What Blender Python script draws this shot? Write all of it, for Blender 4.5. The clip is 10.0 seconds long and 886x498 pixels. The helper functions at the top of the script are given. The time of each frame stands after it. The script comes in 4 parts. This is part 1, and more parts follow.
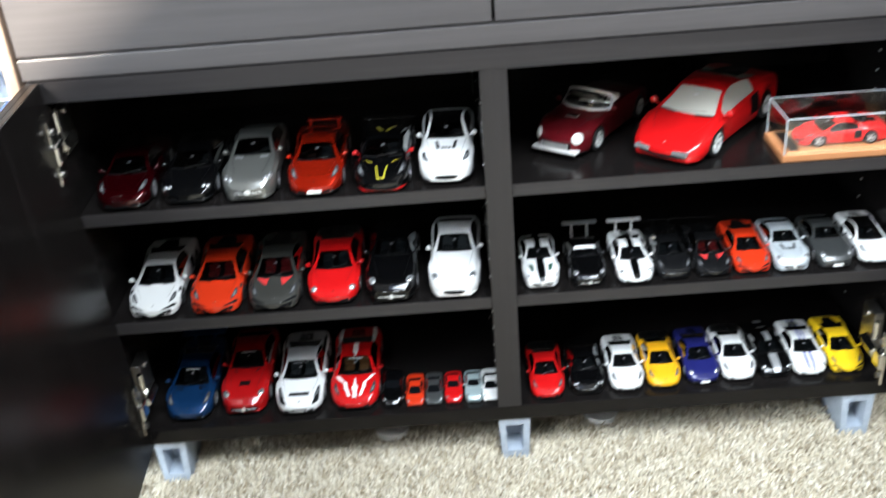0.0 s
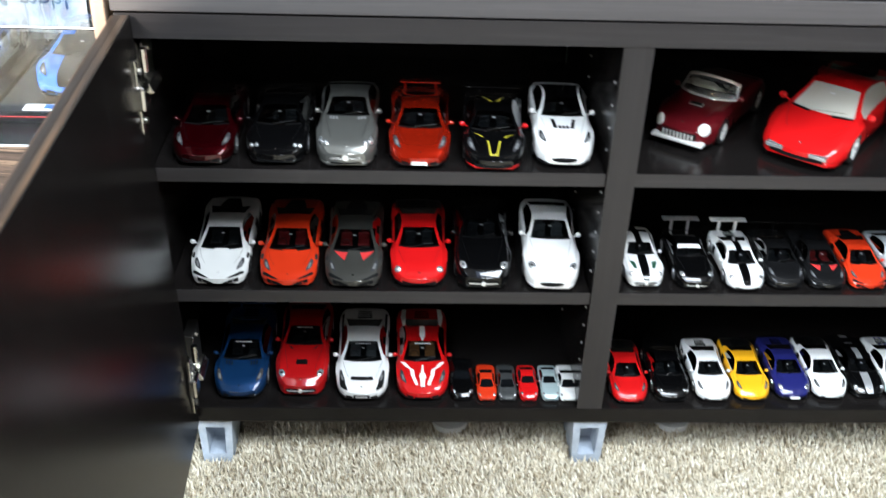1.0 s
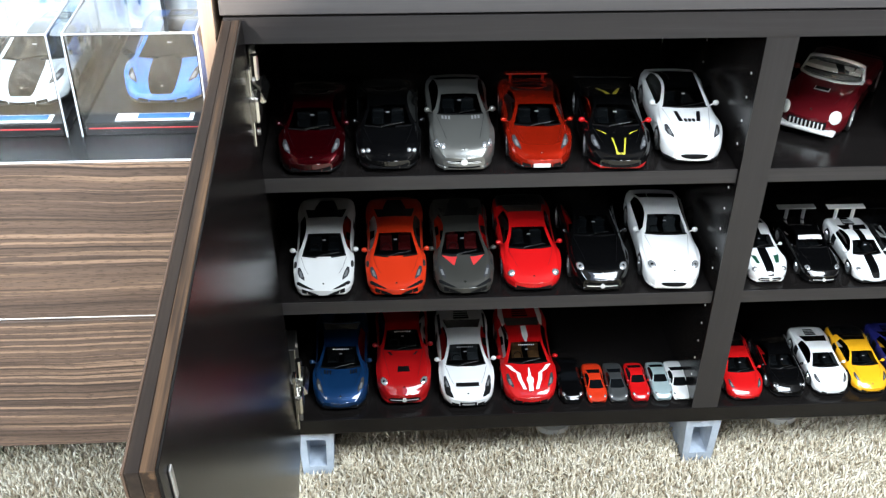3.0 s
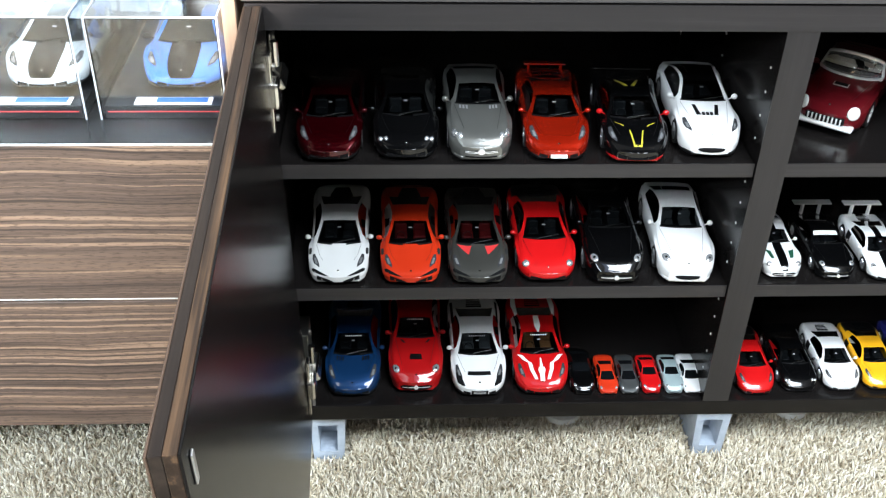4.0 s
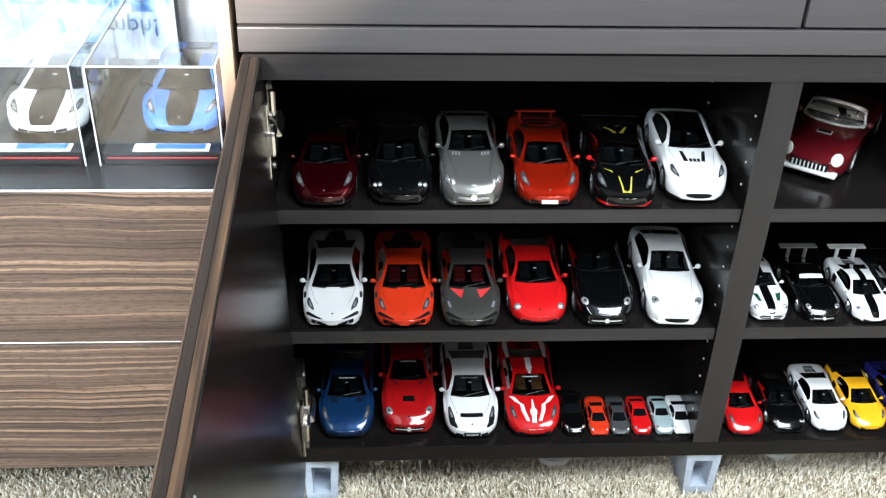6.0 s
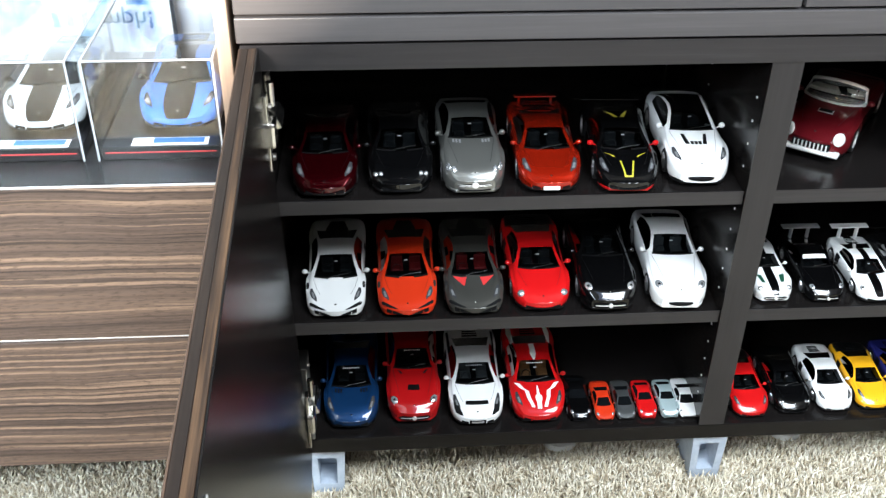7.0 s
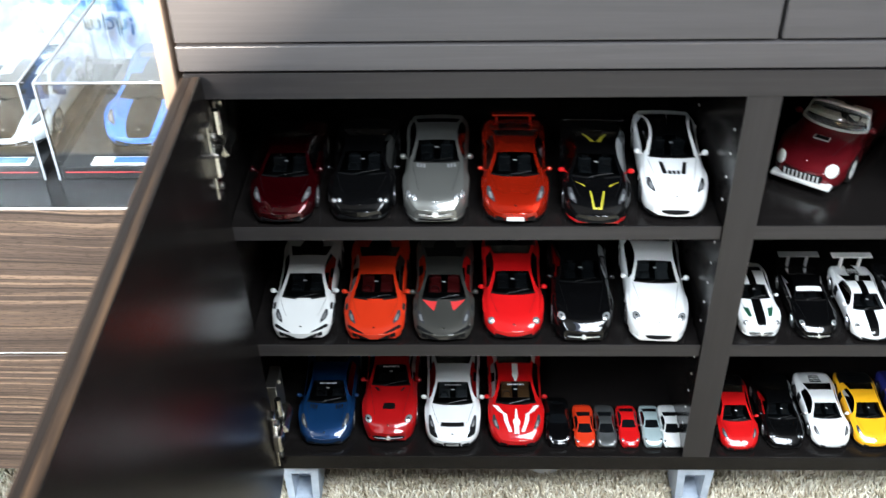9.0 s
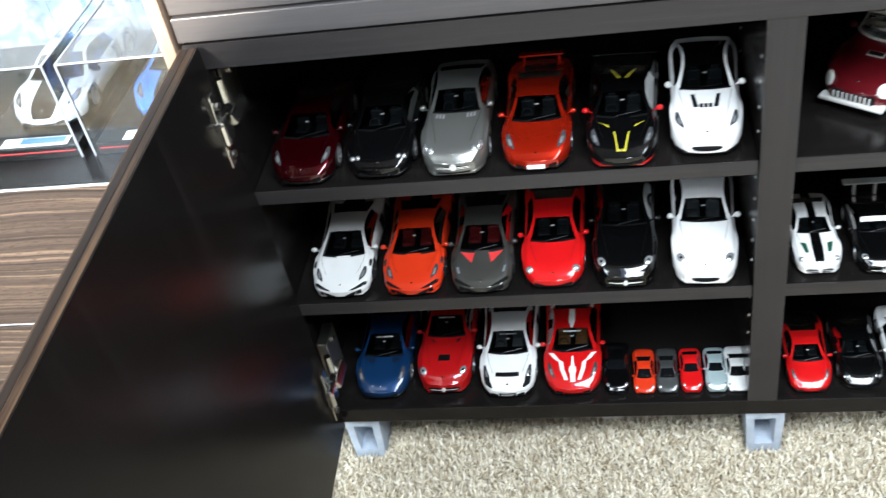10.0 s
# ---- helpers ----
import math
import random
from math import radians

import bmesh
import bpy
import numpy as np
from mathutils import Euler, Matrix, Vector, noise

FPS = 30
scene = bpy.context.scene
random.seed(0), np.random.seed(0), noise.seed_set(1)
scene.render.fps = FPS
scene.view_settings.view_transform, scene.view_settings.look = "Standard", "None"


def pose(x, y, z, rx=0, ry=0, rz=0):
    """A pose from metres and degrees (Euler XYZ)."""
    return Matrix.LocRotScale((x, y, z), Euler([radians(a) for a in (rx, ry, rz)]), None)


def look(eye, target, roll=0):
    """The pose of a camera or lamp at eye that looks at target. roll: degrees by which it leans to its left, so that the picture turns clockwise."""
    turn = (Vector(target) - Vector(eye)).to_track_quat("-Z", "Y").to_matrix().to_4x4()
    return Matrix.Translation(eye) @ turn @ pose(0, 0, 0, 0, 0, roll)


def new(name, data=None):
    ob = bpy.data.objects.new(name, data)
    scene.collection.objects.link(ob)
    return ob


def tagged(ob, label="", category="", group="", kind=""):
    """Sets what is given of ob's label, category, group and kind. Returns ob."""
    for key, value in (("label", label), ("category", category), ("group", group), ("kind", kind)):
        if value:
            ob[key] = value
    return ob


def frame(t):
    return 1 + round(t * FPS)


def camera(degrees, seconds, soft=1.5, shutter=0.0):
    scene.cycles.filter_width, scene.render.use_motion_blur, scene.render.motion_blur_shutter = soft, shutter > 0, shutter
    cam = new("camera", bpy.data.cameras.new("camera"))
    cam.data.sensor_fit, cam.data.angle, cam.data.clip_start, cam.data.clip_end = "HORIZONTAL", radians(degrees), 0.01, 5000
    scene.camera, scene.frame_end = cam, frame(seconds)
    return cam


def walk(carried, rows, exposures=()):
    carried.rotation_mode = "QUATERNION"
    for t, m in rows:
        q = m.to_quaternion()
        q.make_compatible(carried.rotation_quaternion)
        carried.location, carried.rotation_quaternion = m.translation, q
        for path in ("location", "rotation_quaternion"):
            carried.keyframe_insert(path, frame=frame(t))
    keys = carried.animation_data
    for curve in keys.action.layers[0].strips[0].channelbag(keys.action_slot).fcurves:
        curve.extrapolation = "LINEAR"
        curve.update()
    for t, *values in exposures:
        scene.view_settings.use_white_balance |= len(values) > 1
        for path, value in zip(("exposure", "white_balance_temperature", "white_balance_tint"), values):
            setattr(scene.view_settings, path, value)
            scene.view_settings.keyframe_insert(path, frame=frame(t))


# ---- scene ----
cam = camera(47.2, 10.0, soft=1.25, shutter=0.4)
PATH = [
    (0, (-0.056, -1.247, 1.097), (-0.094, 0.492, 0.11), -4.8),
    (0.5, (-0.063, -1.217, 1.059), (-0.232, 0.469, -0.002), -6.2),
    (1, (-0.276, -1.116, 1.065), (-0.191, 0.58, 0.009), 2.1),
    (1.5, (-0.395, -1.025, 1.086), (-0.19, 0.571, -0.102), 2.7),
    (2, (-0.435, -1.012, 1.064), (-0.306, 0.61, -0.098), -0.7),
    (2.5, (-0.433, -1.014, 1.075), (-0.31, 0.634, -0.052), 0.0),
    (4, (-0.444, -1.015, 1.083), (-0.351, 0.614, -0.072), 1.5),
    (4.5, (-0.442, -1.019, 1.09), (-0.354, 0.623, -0.048), 1.5),
    (5, (-0.452, -1.024, 1.094), (-0.369, 0.632, -0.024), 1.0),
    (5.5, (-0.452, -1.026, 1.097), (-0.332, 0.639, -0.005), 1.6),
    (6.8, (-0.441, -1.027, 1.105), (-0.348, 0.646, 0.013), 2.1),
    (7, (-0.454, -1.02, 1.102), (-0.337, 0.633, -0.017), 0.7),
    (7.5, (-0.455, -0.972, 1.161), (-0.282, 0.703, 0.082), 1.1),
    (8, (-0.461, -0.978, 1.143), (-0.299, 0.631, -0.034), 2.9),
    (8.5, (-0.43, -0.958, 1.17), (-0.301, 0.658, -0.002), 1.2),
    (9, (-0.306, -0.939, 1.152), (-0.357, 0.664, -0.042), -1.2),
    (9.5, (-0.14, -0.94, 1.145), (-0.371, 0.633, -0.068), -9.0),
    (10, (-0.156, -0.891, 1.145), (-0.52, 0.605, -0.132), -11.8),
]
walk(cam, [(t, look(eye, target, roll)) for t, eye, target, roll in PATH])

# ---- light ----
EXPOSURE = 2.36
scene.view_settings.exposure = EXPOSURE
world = bpy.data.worlds.new("world")
scene.world = world
world.use_nodes = True
wn = world.node_tree
sky = wn.nodes.new("ShaderNodeTexSky")
sky.sky_type, sky.sun_disc = "NISHITA", False
sky.sun_elevation, sky.sun_rotation = radians(34), radians(215)
wn.nodes["Background"].inputs["Strength"].default_value = 0.12
wn.links.new(sky.outputs["Color"], wn.nodes["Background"].inputs["Color"])


def area_lamp(name, eye, target, sx, sy, watts, colour):
    data = bpy.data.lights.new(name, "AREA")
    data.shape, data.size, data.size_y, data.energy, data.color = "RECTANGLE", sx, sy, watts, colour
    ob = new(name, data)
    ob.matrix_world = look(eye, target)
    return ob


sun = new("sun", bpy.data.lights.new("sun", "SUN"))
SUN_WAY = Vector((0.35, 1.0, -0.45))
sun.matrix_world = look((0, 0, 3), Vector((0, 0, 3)) + SUN_WAY)
sun.data.energy, sun.data.angle, sun.data.color = 4.6, radians(2.5), (1.0, 0.90, 0.78)
area_lamp("window_light", (-1.55, -1.84, 1.95), (-0.1, 0.0, 0.4), 1.0, 0.9, 18.0, (0.76, 0.89, 1.0))
# Overhead fill with no known source, added to light car noses and carpet.
area_lamp("added_overhead_light", (0.55, -1.20, 2.46), (0.28, -0.32, 0.03), 1.5, 0.9, 28.0, (0.83, 0.925, 1.0))
area_lamp("low_window_light", (-1.95, -1.86, 0.60), (-0.3, 0.0, 0.2), 0.38, 0.38, 6.5, (0.76, 0.90, 1.0))


# ---- materials ----
def material(name, colour=(0.5, 0.5, 0.5), rough=0.5, metal=0.0, coat=0.0, transmission=0.0, ior=1.45, emission=0.0):
    m = bpy.data.materials.new(name)
    m.use_nodes = True
    b = m.node_tree.nodes["Principled BSDF"]
    b.inputs["Base Color"].default_value = (*colour, 1)
    b.inputs["Roughness"].default_value = rough
    b.inputs["Metallic"].default_value = metal
    b.inputs["Coat Weight"].default_value = coat
    b.inputs["Coat Roughness"].default_value = 0.04
    b.inputs["Transmission Weight"].default_value = transmission
    b.inputs["IOR"].default_value = ior
    return m


def nodes_of(m):
    return m.node_tree.nodes, m.node_tree.links, m.node_tree.nodes["Principled BSDF"]


def coords(m, scale):
    n, l, b = nodes_of(m)
    tc, mp = n.new("ShaderNodeTexCoord"), n.new("ShaderNodeMapping")
    mp.inputs["Scale"].default_value = scale
    l.new(tc.outputs["Object"], mp.inputs["Vector"])
    return mp.outputs["Vector"]


def noise_tex(m, scale_vec, scale, detail=4.0, rough=0.6, distortion=0.0):
    n, l, b = nodes_of(m)
    t = n.new("ShaderNodeTexNoise")
    t.inputs["Scale"].default_value, t.inputs["Detail"].default_value = scale, detail
    t.inputs["Roughness"].default_value, t.inputs["Distortion"].default_value = rough, distortion
    l.new(coords(m, scale_vec), t.inputs["Vector"])
    return t.outputs["Fac"]


def ramp(m, fac, stops):
    n, l, b = nodes_of(m)
    r = n.new("ShaderNodeValToRGB")
    while len(r.color_ramp.elements) < len(stops):
        r.color_ramp.elements.new(0.5)
    for e, (p, c) in zip(r.color_ramp.elements, stops):
        e.position, e.color = p, (*c, 1)
    l.new(fac, r.inputs["Fac"])
    return r.outputs["Color"]


def bump(m, fac, strength, distance):
    n, l, b = nodes_of(m)
    p = n.new("ShaderNodeBump")
    p.inputs["Strength"].default_value, p.inputs["Distance"].default_value = strength, distance
    l.new(fac, p.inputs["Height"])
    l.new(p.outputs["Normal"], b.inputs["Normal"])


def wood(name, grain_axis, stops, fine, rough, depth=0.0004, wavy=0.0, long=1.0, spread_by=0.09, sheen=0.5):
    """Grain that runs along one axis: fine is how many lines a metre."""
    m = material(name, rough=rough)
    n, l, b = nodes_of(m)
    stretch = [1.0, 1.0, 1.0]
    stretch[grain_axis] = 0.012 / long
    broad = noise_tex(m, stretch, fine * 0.3, 5.0, 0.65, wavy)
    thin = noise_tex(m, [v if i != grain_axis else 0.03 / long for i, v in enumerate(stretch)], fine * 2.2, 3.0, 0.6)
    mix = n.new("ShaderNodeMix")
    mix.inputs["Factor"].default_value = 0.35
    l.new(broad, mix.inputs["A"])
    l.new(thin, mix.inputs["B"])
    l.new(ramp(m, mix.outputs["Result"], stops), b.inputs["Base Color"])
    rr = n.new("ShaderNodeMapRange")
    rr.inputs["To Min"].default_value, rr.inputs["To Max"].default_value = rough - spread_by, rough + spread_by
    b.inputs["Specular IOR Level"].default_value = sheen
    l.new(thin, rr.inputs["Value"])
    l.new(rr.outputs["Result"], b.inputs["Roughness"])
    bump(m, thin, 0.25, depth)
    return m


# One black-brown finish, its interior shade and lit fronts put into three tones.
SHADED_BLACKWOOD = [(0.35, (0.0052, 0.0044, 0.0042)), (0.55, (0.0075, 0.0064, 0.0061)), (0.7, (0.0120, 0.0102, 0.0098))]
LIT_FRONTWOOD = [(0.35, (0.056, 0.051, 0.051)), (0.55, (0.069, 0.063, 0.063)), (0.7, (0.085, 0.078, 0.078))]
LIT_EDGEWOOD = [(0.35, (0.017, 0.0155, 0.0158)), (0.55, (0.024, 0.0215, 0.022)), (0.7, (0.036, 0.0325, 0.033))]
lit_edge_x = wood("lit_edging_across", 0, LIT_EDGEWOOD, 150, 0.33)
lit_edge_z = wood("lit_edging_upright", 2, LIT_EDGEWOOD, 150, 0.33)
lit_front_x = wood("lit_black_brown_front", 0, LIT_FRONTWOOD, 150, 0.33, 0.00012, spread_by=0.03)
shaded_blackwood_x = wood("shaded_black_brown_across", 0, SHADED_BLACKWOOD, 160, 0.22, 0.00008, spread_by=0.02, sheen=0.32)
shaded_blackwood_z = wood("shaded_black_brown_upright", 2, SHADED_BLACKWOOD, 160, 0.22, 0.00005, spread_by=0.015, sheen=0.45)
door_inner = wood("door_inner_face", 2, SHADED_BLACKWOOD, 160, 0.24, 0.00005, spread_by=0.015, sheen=0.1)
zebra_y = wood("zebrano_edge", 1, [(0.36, (0.012, 0.007, 0.005)), (0.50, (0.030, 0.018, 0.012)), (0.60, (0.110, 0.062, 0.034))], 110, 0.45, wavy=0.4, sheen=0.2)
zebra_core = wood("zebrano_dark_edge", 1, [(0.36, (0.008, 0.006, 0.005)), (0.5, (0.016, 0.011, 0.009)), (0.66, (0.035, 0.024, 0.018))], 90, 0.45, sheen=0.2)
door_veneer = wood("door_veneer", 1, [(0.35, (0.055, 0.034, 0.023)), (0.65, (0.120, 0.076, 0.053))], 140, 0.45, sheen=0.25)
tan_wood = wood("oak_base", 0, [(0.35, (0.33, 0.13, 0.05)), (0.65, (0.47, 0.21, 0.09))], 220, 0.4)
# Sunlight on the dark side panel is put into this beige.
sunlit_side_wood = wood("sunlit_side_panel", 2, [(0.35, (0.22, 0.15, 0.11)), (0.65, (0.36, 0.26, 0.19))], 140, 0.45)
chrome = material("chrome", (0.78, 0.76, 0.71), 0.2, 1.0)
steel_dark = material("brushed_steel", (0.38, 0.36, 0.33), 0.3, 1.0)
hole_mat = material("pale_peg", (0.75, 0.75, 0.73), 0.4)
rubber = material("tyre_rubber", (0.006, 0.006, 0.006), 0.75)
black_trim = material("black_trim", (0.0035, 0.0035, 0.0038), 0.3)
mesh_black = material("grille_black", (0.0045, 0.0045, 0.005), 0.75)
mesh_black.node_tree.nodes["Principled BSDF"].inputs["Specular IOR Level"].default_value = 0.12
glass_dark = material("tinted_glass", (0.0035, 0.0042, 0.005), 0.05, coat=0.5)
lens_clear = material("headlight_lens", (0.48, 0.49, 0.50), 0.10, 0.7, coat=1.0)
lens_white = material("frosted_headlight", (0.78, 0.78, 0.74), 0.15, coat=1.0)
# Pale half-metal trim: reflections that chrome lacks here are put into the colour.
bright_metal = material("plated_trim_painted_bright", (0.80, 0.80, 0.78), 0.25, 0.35, coat=0.5)
lens_dark = material("headlight_smoked", (0.06, 0.06, 0.065), 0.12, 0.3, coat=1.0)
rim_silver = material("wheel_silver", (0.55, 0.55, 0.56), 0.28, 0.9)
rim_black = material("wheel_black", (0.03, 0.03, 0.03), 0.35, 0.4)
white_print = material("white_print", (0.78, 0.78, 0.76), 0.35, coat=0.4)
yellow_print = material("yellow_print", (0.42, 0.36, 0.03), 0.35, coat=0.4)
red_print = material("red_print", (0.50, 0.03, 0.03), 0.35, coat=0.4)
green_print = material("green_print", (0.01, 0.06, 0.035), 0.3, coat=0.5)
blue_print = material("blue_print", (0.03, 0.04, 0.30), 0.3, coat=0.5)
silver_print = material("silver_print", (0.5, 0.5, 0.51), 0.3, 0.6)
cream_leather = material("cream_upholstery", (0.66, 0.62, 0.53), 0.6)
white_paint = material("white_wall_paint", (0.72, 0.70, 0.66), 0.85)
bump(white_paint, noise_tex(white_paint, (1, 1, 1), 180, 3), 0.15, 0.001)
# For unseen walls and ceiling, kept dark to limit haze on the car paint.
room_paint = material("unseen_wall_taupe", (0.16, 0.14, 0.125), 0.9)
bump(room_paint, noise_tex(room_paint, (1, 1, 1), 180, 3), 0.15, 0.001)
acrylic = material("clear_acrylic", (0.97, 0.98, 0.98), 0.02, transmission=1.0, ior=1.62)
acrylic_edge = material("polished_acrylic_edge", (0.60, 0.63, 0.66), 0.25)
lamp_white = material("satin_white_card", (0.58, 0.59, 0.61), 0.5)
concrete = material("pale_grey_block", (0.36, 0.41, 0.48), 0.6)
bump(concrete, noise_tex(concrete, (1, 1, 1), 260, 5), 0.35, 0.001)
nodes, links, bsdf = nodes_of(concrete)
links.new(ramp(concrete, noise_tex(concrete, (1, 1, 1), 60, 5), [(0.3, (0.31, 0.36, 0.43)), (0.7, (0.42, 0.47, 0.54))]), bsdf.inputs["Base Color"])
carpet_mat = material("beige_shag_carpet", rough=0.95)
nodes, links, bsdf = nodes_of(carpet_mat)
geo = nodes.new("ShaderNodeNewGeometry")
isl = ramp(carpet_mat, geo.outputs["Random Per Island"], [(0.0, (0.30, 0.240, 0.160)), (0.2, (0.50, 0.430, 0.315)), (0.6, (0.66, 0.59, 0.46)), (1.0, (0.84, 0.79, 0.68))])
links.new(isl, bsdf.inputs["Base Color"])
carpet_base = material("carpet_backing", rough=0.95)
nodes, links, bsdf = nodes_of(carpet_base)
links.new(ramp(carpet_base, noise_tex(carpet_base, (1, 1, 1), 120, 4, 0.7), [(0.3, (0.34, 0.28, 0.20)), (0.5, (0.52, 0.46, 0.36)), (0.7, (0.72, 0.66, 0.56))]), bsdf.inputs["Base Color"])
bump(carpet_base, noise_tex(carpet_base, (1, 1, 1), 150, 5, 0.7), 0.9, 0.006)


def zebrano(name):
    """Veneer with grey-brown bands, clusters of thin pale lines and short dark pores."""
    m = material(name, rough=0.42)
    n, l, b = nodes_of(m)
    tc = n.new("ShaderNodeTexCoord")
    drift = n.new("ShaderNodeTexNoise")
    drift.inputs["Scale"].default_value, drift.inputs["Detail"].default_value = 5.0, 2.0
    l.new(tc.outputs["Object"], drift.inputs["Vector"])
    push = n.new("ShaderNodeVectorMath")
    push.operation = "MULTIPLY_ADD"
    push.inputs[1].default_value = (0.0, 0.0, 0.016)
    l.new(drift.outputs["Color"], push.inputs[0])
    l.new(tc.outputs["Object"], push.inputs[2])

    def layer(along, scale, detail, rough):
        mp, t = n.new("ShaderNodeMapping"), n.new("ShaderNodeTexNoise")
        mp.inputs["Scale"].default_value = (along, 1.0, 1.0)
        t.inputs["Scale"].default_value, t.inputs["Detail"].default_value, t.inputs["Roughness"].default_value = scale, detail, rough
        l.new(push.outputs[0], mp.inputs["Vector"])
        l.new(mp.outputs["Vector"], t.inputs["Vector"])
        return t.outputs["Fac"]

    def mixed(fac, a, c, how="MIX"):
        x = n.new("ShaderNodeMix")
        x.data_type, x.blend_type = "RGBA", how
        l.new(fac, x.inputs["Factor"])
        for value, socket in ((a, x.inputs["A"]), (c, x.inputs["B"])):
            if isinstance(value, tuple):
                socket.default_value = (*value, 1)
            else:
                l.new(value, socket)
        return x.outputs["Result"]

    bands = ramp(m, layer(0.006, 64, 3, 0.6), [(0.36, (0.046, 0.032, 0.027)), (0.50, (0.100, 0.066, 0.050)), (0.62, (0.190, 0.122, 0.084))])
    grain = mixed(ramp(m, layer(0.020, 420, 3, 0.6), [(0.38, (0, 0, 0)), (0.62, (0.75, 0.75, 0.75))]), bands, (0.150, 0.100, 0.078))
    lines = mixed(ramp(m, layer(0.005, 190, 2, 0.5), [(0.555, (0, 0, 0)), (0.61, (0.85, 0.85, 0.85))]), grain, (0.36, 0.235, 0.160))
    dark = mixed(ramp(m, layer(0.006, 230, 2, 0.5), [(0.37, (0.70, 0.70, 0.70)), (0.43, (0, 0, 0))]), lines, (0.026, 0.018, 0.015))
    pores = layer(0.10, 620, 2, 0.6)
    out = mixed(ramp(m, pores, [(0.36, (0.60, 0.60, 0.60)), (0.46, (0, 0, 0))]), dark, (0.040, 0.028, 0.023))
    l.new(out, b.inputs["Base Color"])
    bump(m, pores, 0.2, 0.0003)
    return m


def clear_glass(name, tint):
    """A thin pane: tinted and see-through, with a mirror-like surface."""
    m = bpy.data.materials.new(name)
    m.use_nodes = True
    n, l = m.node_tree.nodes, m.node_tree.links
    n.remove(n["Principled BSDF"])
    see, shine, mix, fres = n.new("ShaderNodeBsdfTransparent"), n.new("ShaderNodeBsdfGlossy"), n.new("ShaderNodeMixShader"), n.new("ShaderNodeFresnel")
    see.inputs["Color"].default_value = (*tint, 1)
    shine.inputs["Roughness"].default_value = 0.04
    fres.inputs["IOR"].default_value = 1.5
    l.new(fres.outputs["Fac"], mix.inputs["Fac"])
    l.new(see.outputs["BSDF"], mix.inputs[1])
    l.new(shine.outputs["BSDF"], mix.inputs[2])
    l.new(mix.outputs["Shader"], n["Material Output"].inputs["Surface"])
    return m


car_glass = clear_glass("car_window_glass", (0.42, 0.46, 0.48))
# Opaque cream panes stand in for a lit interior behind clear glass.
opaque_cream_pane = material("opaque_lit_cream_pane", (0.44, 0.42, 0.37), 0.08, coat=0.6)
seat_black = material("black_upholstery", (0.016, 0.016, 0.017), 0.55)
seat_grey = material("grey_upholstery", (0.10, 0.10, 0.10), 0.55)
seat_red = material("red_upholstery", (0.20, 0.010, 0.010), 0.55)
seat_tan = material("tan_upholstery", (0.30, 0.130, 0.045), 0.55)
zebra_front = zebrano("zebrano_front")


def paint(name, colour, metal=0.0, rough=0.32):
    m = material(name, colour, rough + 0.1, metal, coat=1.0)
    m.node_tree.nodes["Principled BSDF"].inputs["Specular IOR Level"].default_value = 0.08
    if metal > 0:
        bump(m, noise_tex(m, (1, 1, 1), 2500, 1), 0.04, 0.0002)
    return m


RED = paint("red_lacquer", (0.33, 0.005, 0.006))
RED_BRIGHT = paint("bright_red_lacquer", (0.48, 0.006, 0.007))
DARK_RED = paint("dark_red_metallic", (0.050, 0.0008, 0.003), 0.8, 0.16)
ORANGE_RED = paint("orange_red_metallic", (0.40, 0.015, 0.004), 0.65, 0.16)
ORANGE = paint("orange_lacquer", (0.50, 0.028, 0.007))
WHITE = paint("white_lacquer", (0.70, 0.70, 0.695))
PEARL = paint("pearl_white", (0.56, 0.56, 0.55))
BLACK = paint("black_lacquer", (0.0016, 0.0016, 0.0018), 0.0, 0.2)
CARBON = paint("carbon_black", (0.006, 0.006, 0.0065), 0.2, 0.35)
GRAPHITE = paint("graphite_satin", (0.045, 0.044, 0.039), 0.4, 0.42)
GREY_DARK = paint("dark_grey_metallic", (0.06, 0.063, 0.063), 0.5)
SILVER_GREY = paint("warm_silver_metallic", (0.205, 0.205, 0.19), 0.7, 0.2)
SILVER_BLUE = paint("pale_silver_blue", (0.52, 0.56, 0.59), 0.35)
BLUE = paint("blue_metallic", (0.005, 0.030, 0.092), 0.4)
NAVY = paint("navy_lacquer", (0.012, 0.014, 0.10))
YELLOW = paint("yellow_lacquer", (0.78, 0.50, 0.015))
AMBER = paint("amber_yellow_lacquer", (0.74, 0.36, 0.012))
MAROON = paint("maroon_lacquer", (0.092, 0.005, 0.008), 0.1, 0.2)
PALE_TEAL = paint("pale_teal_metallic", (0.36, 0.45, 0.46), 0.35)
SKY = paint("sky_blue_lacquer", (0.05, 0.15, 0.45))


# ---- building helpers ----
def box(bm, x0, x1, y0, y1, z0, z1, bevel=0.0):
    made = bmesh.ops.create_cube(bm, size=1.0, matrix=Matrix.LocRotScale(((x0 + x1) / 2, (y0 + y1) / 2, (z0 + z1) / 2), None, (x1 - x0, y1 - y0, z1 - z0)))
    if bevel > 0:
        edges = list({e for v in made["verts"] for e in v.link_edges})
        bmesh.ops.bevel(bm, geom=edges, offset=bevel, segments=2, profile=0.5, affect="EDGES")
    return bm


def ball(bm, centre, radii, turn=None, segments=12):
    m = Matrix.Translation(centre) @ (turn.to_4x4() if turn is not None else Matrix()) @ Matrix.Diagonal((*radii, 1))
    bmesh.ops.create_uvsphere(bm, u_segments=segments, v_segments=max(6, segments // 2), radius=1.0, matrix=m)
    return bm


